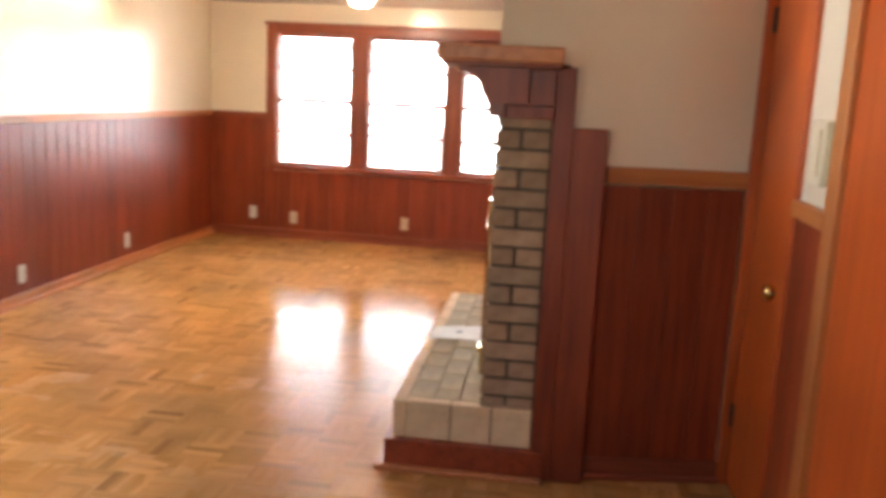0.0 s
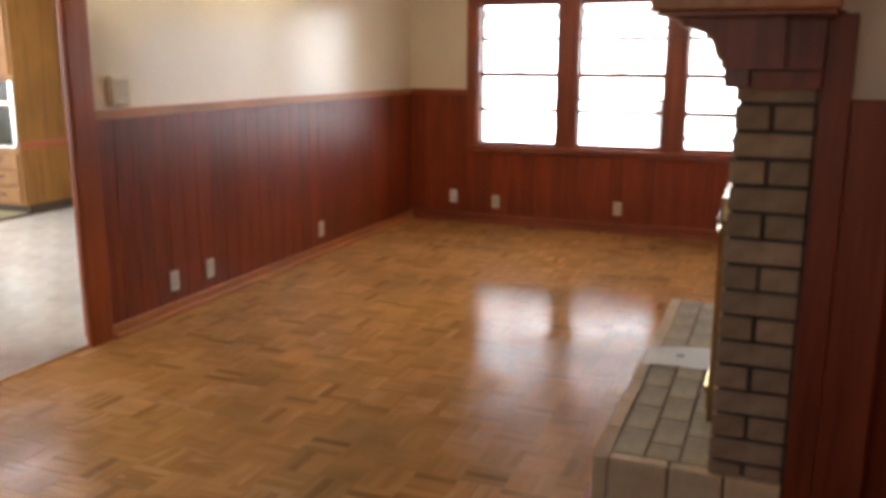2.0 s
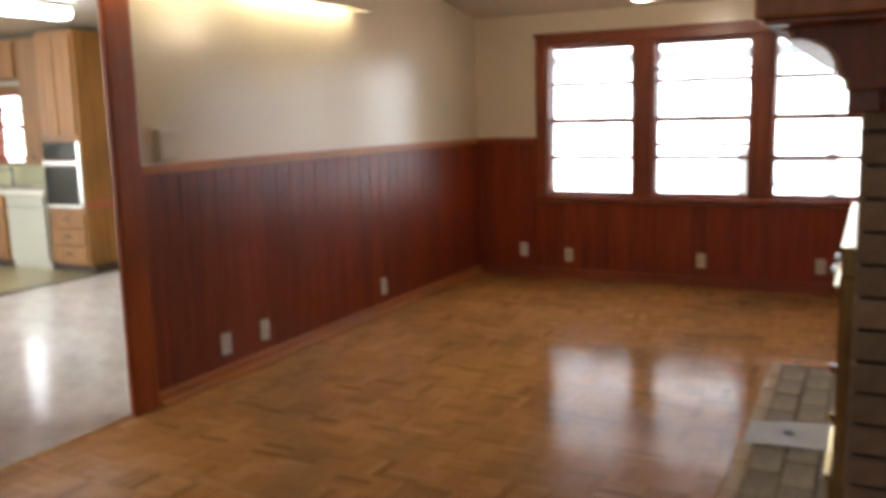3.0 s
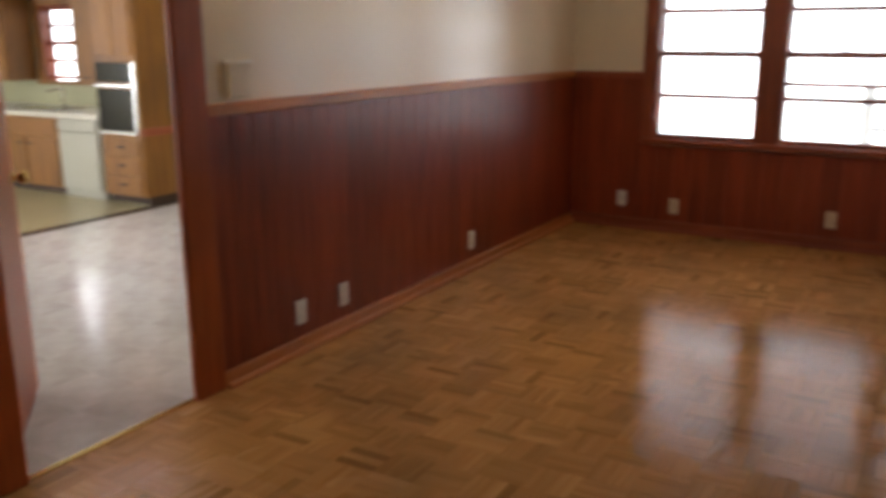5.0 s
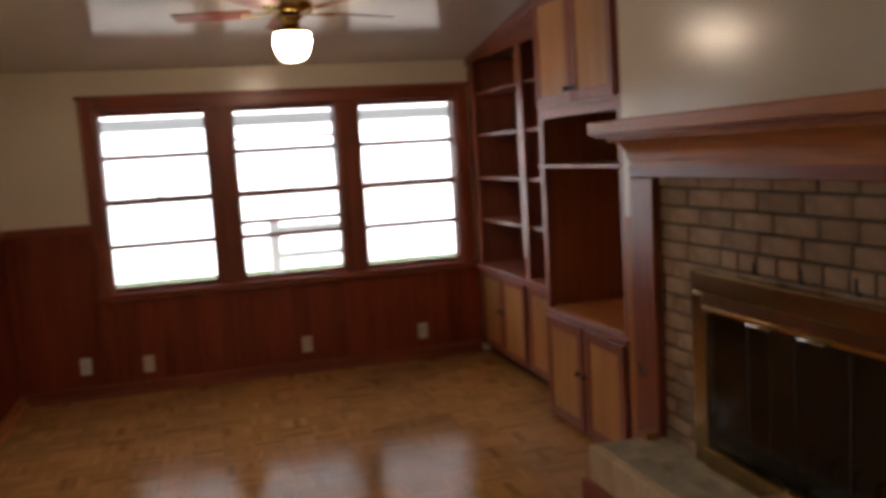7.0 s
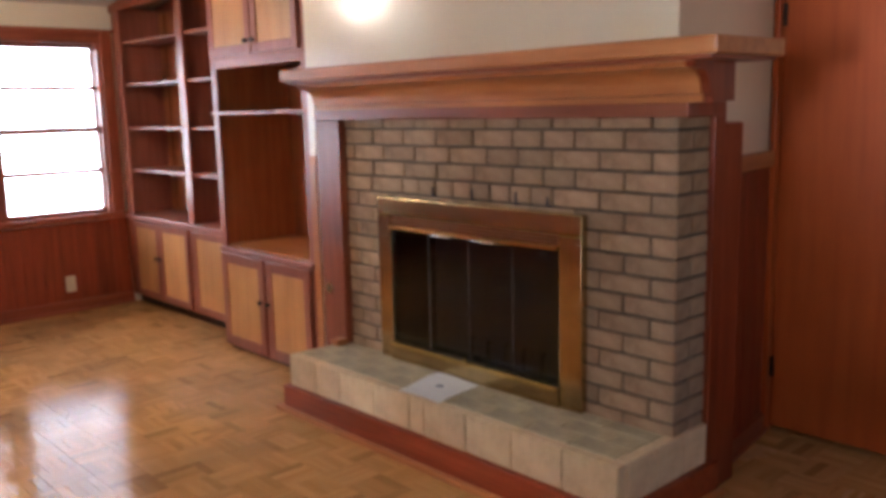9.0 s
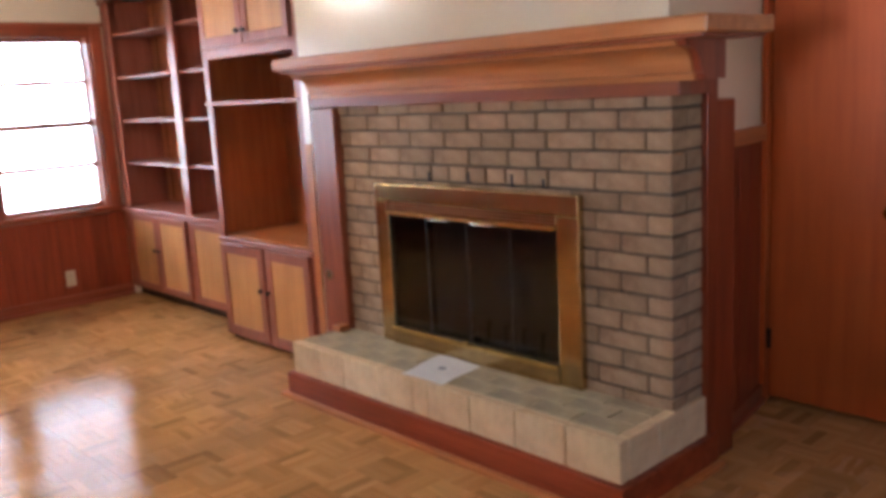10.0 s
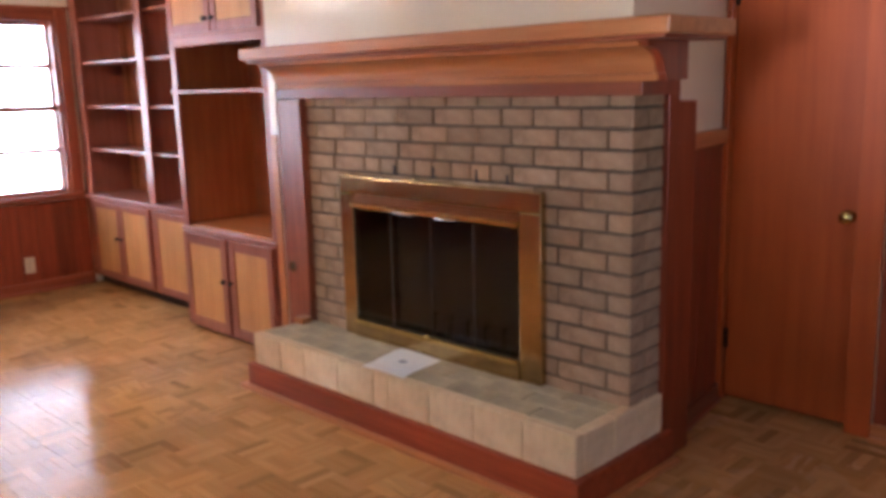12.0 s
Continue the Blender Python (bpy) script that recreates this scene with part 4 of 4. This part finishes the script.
bmesh.ops.transform(leaf, matrix=mt, verts=leaf.verts)
part("door_leaf", leaf, door_z, kd)
for sy in (1, -1):
    kn = new("door_knob", knob_me)
    kn.parent = kd
    kn.matrix_parent_inverse = Matrix.Translation(-kd.location)
    kn.matrix_basis = mt @ (pose(0.68, 0.0, 0.93, -90, 0, 0) if sy > 0 else pose(0.68, -0.036, 0.93, 90, 0, 0))

# ---- outside the window ----
structure("ground", boxes((-60, 60, 0.2, 60, -0.4, -0.3)), grass_m, "sunlit lawn outside")
structure("porch_slab", boxes((-3, 7, 0.17, 4.6, -0.3, -0.12)), conc_m, "pale concrete porch slab")
frame_p = thing("porch_railing", (2.4, 2.3, -0.12), "white painted porch posts with a beam and rails", "railing")
for x, top in ((-2.2, 1.93), (1.98, 1.02), (2.82, 1.02), (6.0, 1.93)):
    part("post", boxes((x - 0.05, x + 0.05, 2.25, 2.35, -0.12, top), bevel=0.006), porch_w, frame_p)
for z in (0.36, 0.64, 0.90):
    part("rail", boxes((2.03, 2.77, 2.275, 2.325, z - 0.03, z + 0.03), bevel=0.005), porch_w, frame_p)
part("beam", boxes((-2.6, 6.4, 2.24, 2.36, 1.93, 2.04), bevel=0.006), porch_w, frame_p)
porch = thing("porch_roof", (2.0, 1.5, -0.12), "pale porch roof on two posts", "porch")
part("roof_deck", boxes((-3, 7, 0.17, 0.95, 2.12, 2.28)), porch_m, porch)
for x in (-2.6, 6.4):
    part("post", boxes((x - 0.05, x + 0.05, 0.82, 0.92, -0.12, 2.12), bevel=0.006), porch_m, porch)
structure("backdrop", boxes((-22, 18, 9.0, 9.05, -1, 10)), sky_m, "blown-out bright sky")

# ---- bricks of the fireplace ----
random.seed(5)
PITCH = (1.405 - HZ) / 15.2
BL, BJ = 0.2225, 0.011
BH = PITCH - 0.0105
meshes = {}


def brick_mesh(l, d, h, kind, mat):
    key = (round(l, 3), round(d, 3), round(h, 3), kind)
    if key not in meshes:
        bm = bmesh.new()
        box(bm, 0, d, 0, l, 0, h)
        bmesh.ops.bevel(bm, geom=bm.edges[:], offset=0.004, segments=1, affect='EDGES')
        meshes[key] = mesh_of(kind, bm, mat)
    return meshes[key]


def brick_at(x, y, z, l, d, h, parent, name="brick", mat=None, jit=0.002):
    ob = new(name, brick_mesh(l, d, h, name, mat or brick_m))
    ob.parent = parent
    ob.matrix_parent_inverse = Matrix.Translation(-parent.location)
    ob.location = (x + random.uniform(-jit, jit), y, z)
    ob.rotation_euler = (random.uniform(-0.004, 0.004), 0, random.uniform(-0.006, 0.006))
    return ob


for c in range(16):
    z = HZ + (c - 0.4) * PITCH + 0.005
    h = min(BH, 1.412 - z)
    if h < 0.008:
        continue
    odd = c % 2
    side = new("brick", brick_mesh(0.098 if odd else 0.088, 0.203 if odd else 0.100, h, "brick", brick_m))
    side.parent = fire
    side.matrix_parent_inverse = Matrix.Translation(-fire.location)
    side.location = (FX + (0.0 if odd else 0.102), FY0 + random.uniform(0, 0.002), z)
    y = FY0 + (0.098 + BJ if odd else 0.0)
    first_len = BL - BJ
    ln = first_len
    laid = 0
    while y < FY1 - 0.02:
        y1 = min(y + ln, FY1 - 0.003)
        segs = [(y, y1)]
        if z < 0.99:
            segs = []
            if y < -4.53:
                segs.append((y, min(y1, -4.525)))
            if y1 > -3.45:
                segs.append((max(y, -3.455), y1))
        for a, b in segs:
            if b - a > 0.015:
                brick_at(FX, a, z, round(b - a, 3), 0.09, h, fire)
        y = y1 + BJ
        laid += 1
        ln = (BL / 2 if c == 11 and -4.5 < y < -3.55 else BL) - BJ
        if c > 11 and laid in (2, 3):   # two cut bricks in each course over the opening
            ln = (0.175 if odd else 0.157) - BJ
for yy, zz, hh in ((-3.74, 1.062, 0.045), (-3.985, 1.06, 0.05), (-4.235, 1.058, 0.055), (-4.40, 1.06, 0.04)):
    part("soot_streak", boxes((FX - 0.002, FX + 0.012, yy - 0.007, yy + 0.007, zz, zz + hh), bevel=0.001), soot, fire, "black soot streak above the opening")
# hearth front bricks and top pavers
cuts = [-3.045, -3.263, -3.45, -3.696, -3.936, -4.029, -4.268, -4.507, -4.747, -4.985]
for b, a in zip(cuts, cuts[1:]):
    brick_at(2.822, a + 0.003, 0.126, round(b - a - 0.006, 3), 0.05, HZ - 0.126, fire, "hearth_brick", tile_m, 0.001)
for a, b in ((2.876, 3.05), (3.056, 3.21), (3.216, 3.37)):
    ob = new("hearth_brick", brick_mesh(0.05, round(b - a, 3), HZ - 0.126, "hearth_brick", tile_m))
    ob.parent = fire
    ob.matrix_parent_inverse = Matrix.Translation(-fire.location)
    ob.location = (a, -4.985, 0.126)
for r, (x0, d) in enumerate(((2.876, 0.098), (2.979, 0.098), (3.082, 0.080))):
    y = -4.930 - 0.0
    ln = 0.205 * (0.55 if r % 2 else 1.0)
    while y < -3.06:
        y1 = min(y + ln, -3.05)
        if y1 - y > 0.02:
            brick_at(x0, y, HZ - 0.04, round(y1 - y - 0.007, 3), d, 0.04 + random.choice((0, 0, 0.0015)), fire, "paver", paver_m, 0.001)
        y = y1
        ln = 0.205

# ---- vinyl tiles of the dining room ----
TILE = 0.305
floor_d = bpy.data.objects["floor_dining"]
bm = bmesh.new()
box(bm, 0.0007, TILE - 0.0007, 0.0007, TILE - 0.0007, -0.006, -0.0025)
tile_me = mesh_of("vinyl_tile", bm, vinyl_m)
for i in range(11):
    for j in range(20):
        ob = new("vinyl_tile", tile_me)
        ob.location = (-0.03 - (i + 1) * TILE, -6.6 + j * TILE, 0.0)
        ob.parent = floor_d

# ---- parquet: square blocks of four strips, turned by turns ----
random.seed(11)
SW = BLK / NS


def strip_geo(x0, y0, along_x, k):
    g = 0.0006
    if along_x:
        return x0 + g, x0 + BLK - g, y0 + k * SW + g, y0 + (k + 1) * SW - g
    return x0 + k * SW + g, x0 + (k + 1) * SW - g, y0 + g, y0 + BLK - g




def swell(x, y):
    """A joint of the floor has lifted a little in front of the hearth."""
    return 0.0045 * math.exp(-abs(y + 3.712) / 0.22) * min(1.0, max(0.0, (x - 1.5) / 0.4))


floor_ob = bpy.data.objects["floor"]
verts = {True: [], False: []}
faces = {True: [], False: []}
single = {}
for ax, mat in ((True, parq_x), (False, parq_y)):
    bm = bmesh.new()
    box(bm, 0.0006, (BLK if ax else SW) - 0.0006, 0.0006, (SW if ax else BLK) - 0.0006, -0.012, 0.0)
    single[ax] = mesh_of("parquet_strip", bm, mat)
nx, ny = math.ceil(XR / BLK), math.ceil(-YB / BLK)
for i in range(nx):
    for j in range(ny):
        x0, y0 = i * BLK, -(j + 1) * BLK
        if x0 > 3.40 and y0 > YS:
            continue
        ax = (i + j) % 2 == 0
        for k in range(NS):
            a, b, c, d = strip_geo(x0, y0, ax, k)
            dz = random.uniform(-0.0005, 0.0002)
            if 1.2 < x0 < 2.3 and -5.1 < y0 < -4.1:
                ob = new("parquet_strip", single[ax])
                ob.location = (a - 0.0006, c - 0.0006, dz)
                ob.parent = floor_ob
                continue
            tx, ty = random.uniform(-0.0006, 0.0006), random.uniform(-0.0006, 0.0006)
            n = len(verts[ax])
            z0, z1 = dz + swell(0.5 * (a + b), c), dz + swell(0.5 * (a + b), d)
            verts[ax] += [(a, c, z0 - tx), (b, c, z0 + tx), (b, d, z1 + ty), (a, d, z1 - ty), (a, c, -0.012), (b, c, -0.012), (b, d, -0.012), (a, d, -0.012)]
            faces[ax] += [(n, n + 1, n + 2, n + 3), (n, n + 4, n + 5, n + 1), (n + 1, n + 5, n + 6, n + 2), (n + 2, n + 6, n + 7, n + 3), (n + 3, n + 7, n + 4, n)]
for ax, mat in ((True, parq_x), (False, parq_y)):
    me = bpy.data.meshes.new("parquet")
    me.from_pydata(verts[ax], [], faces[ax])
    me.materials.append(mat)
    ob = new("parquet", me)
    ob.parent = floor_ob
    tagged(ob, "glossy honey-brown oak parquet strips", "", "", "stuff")
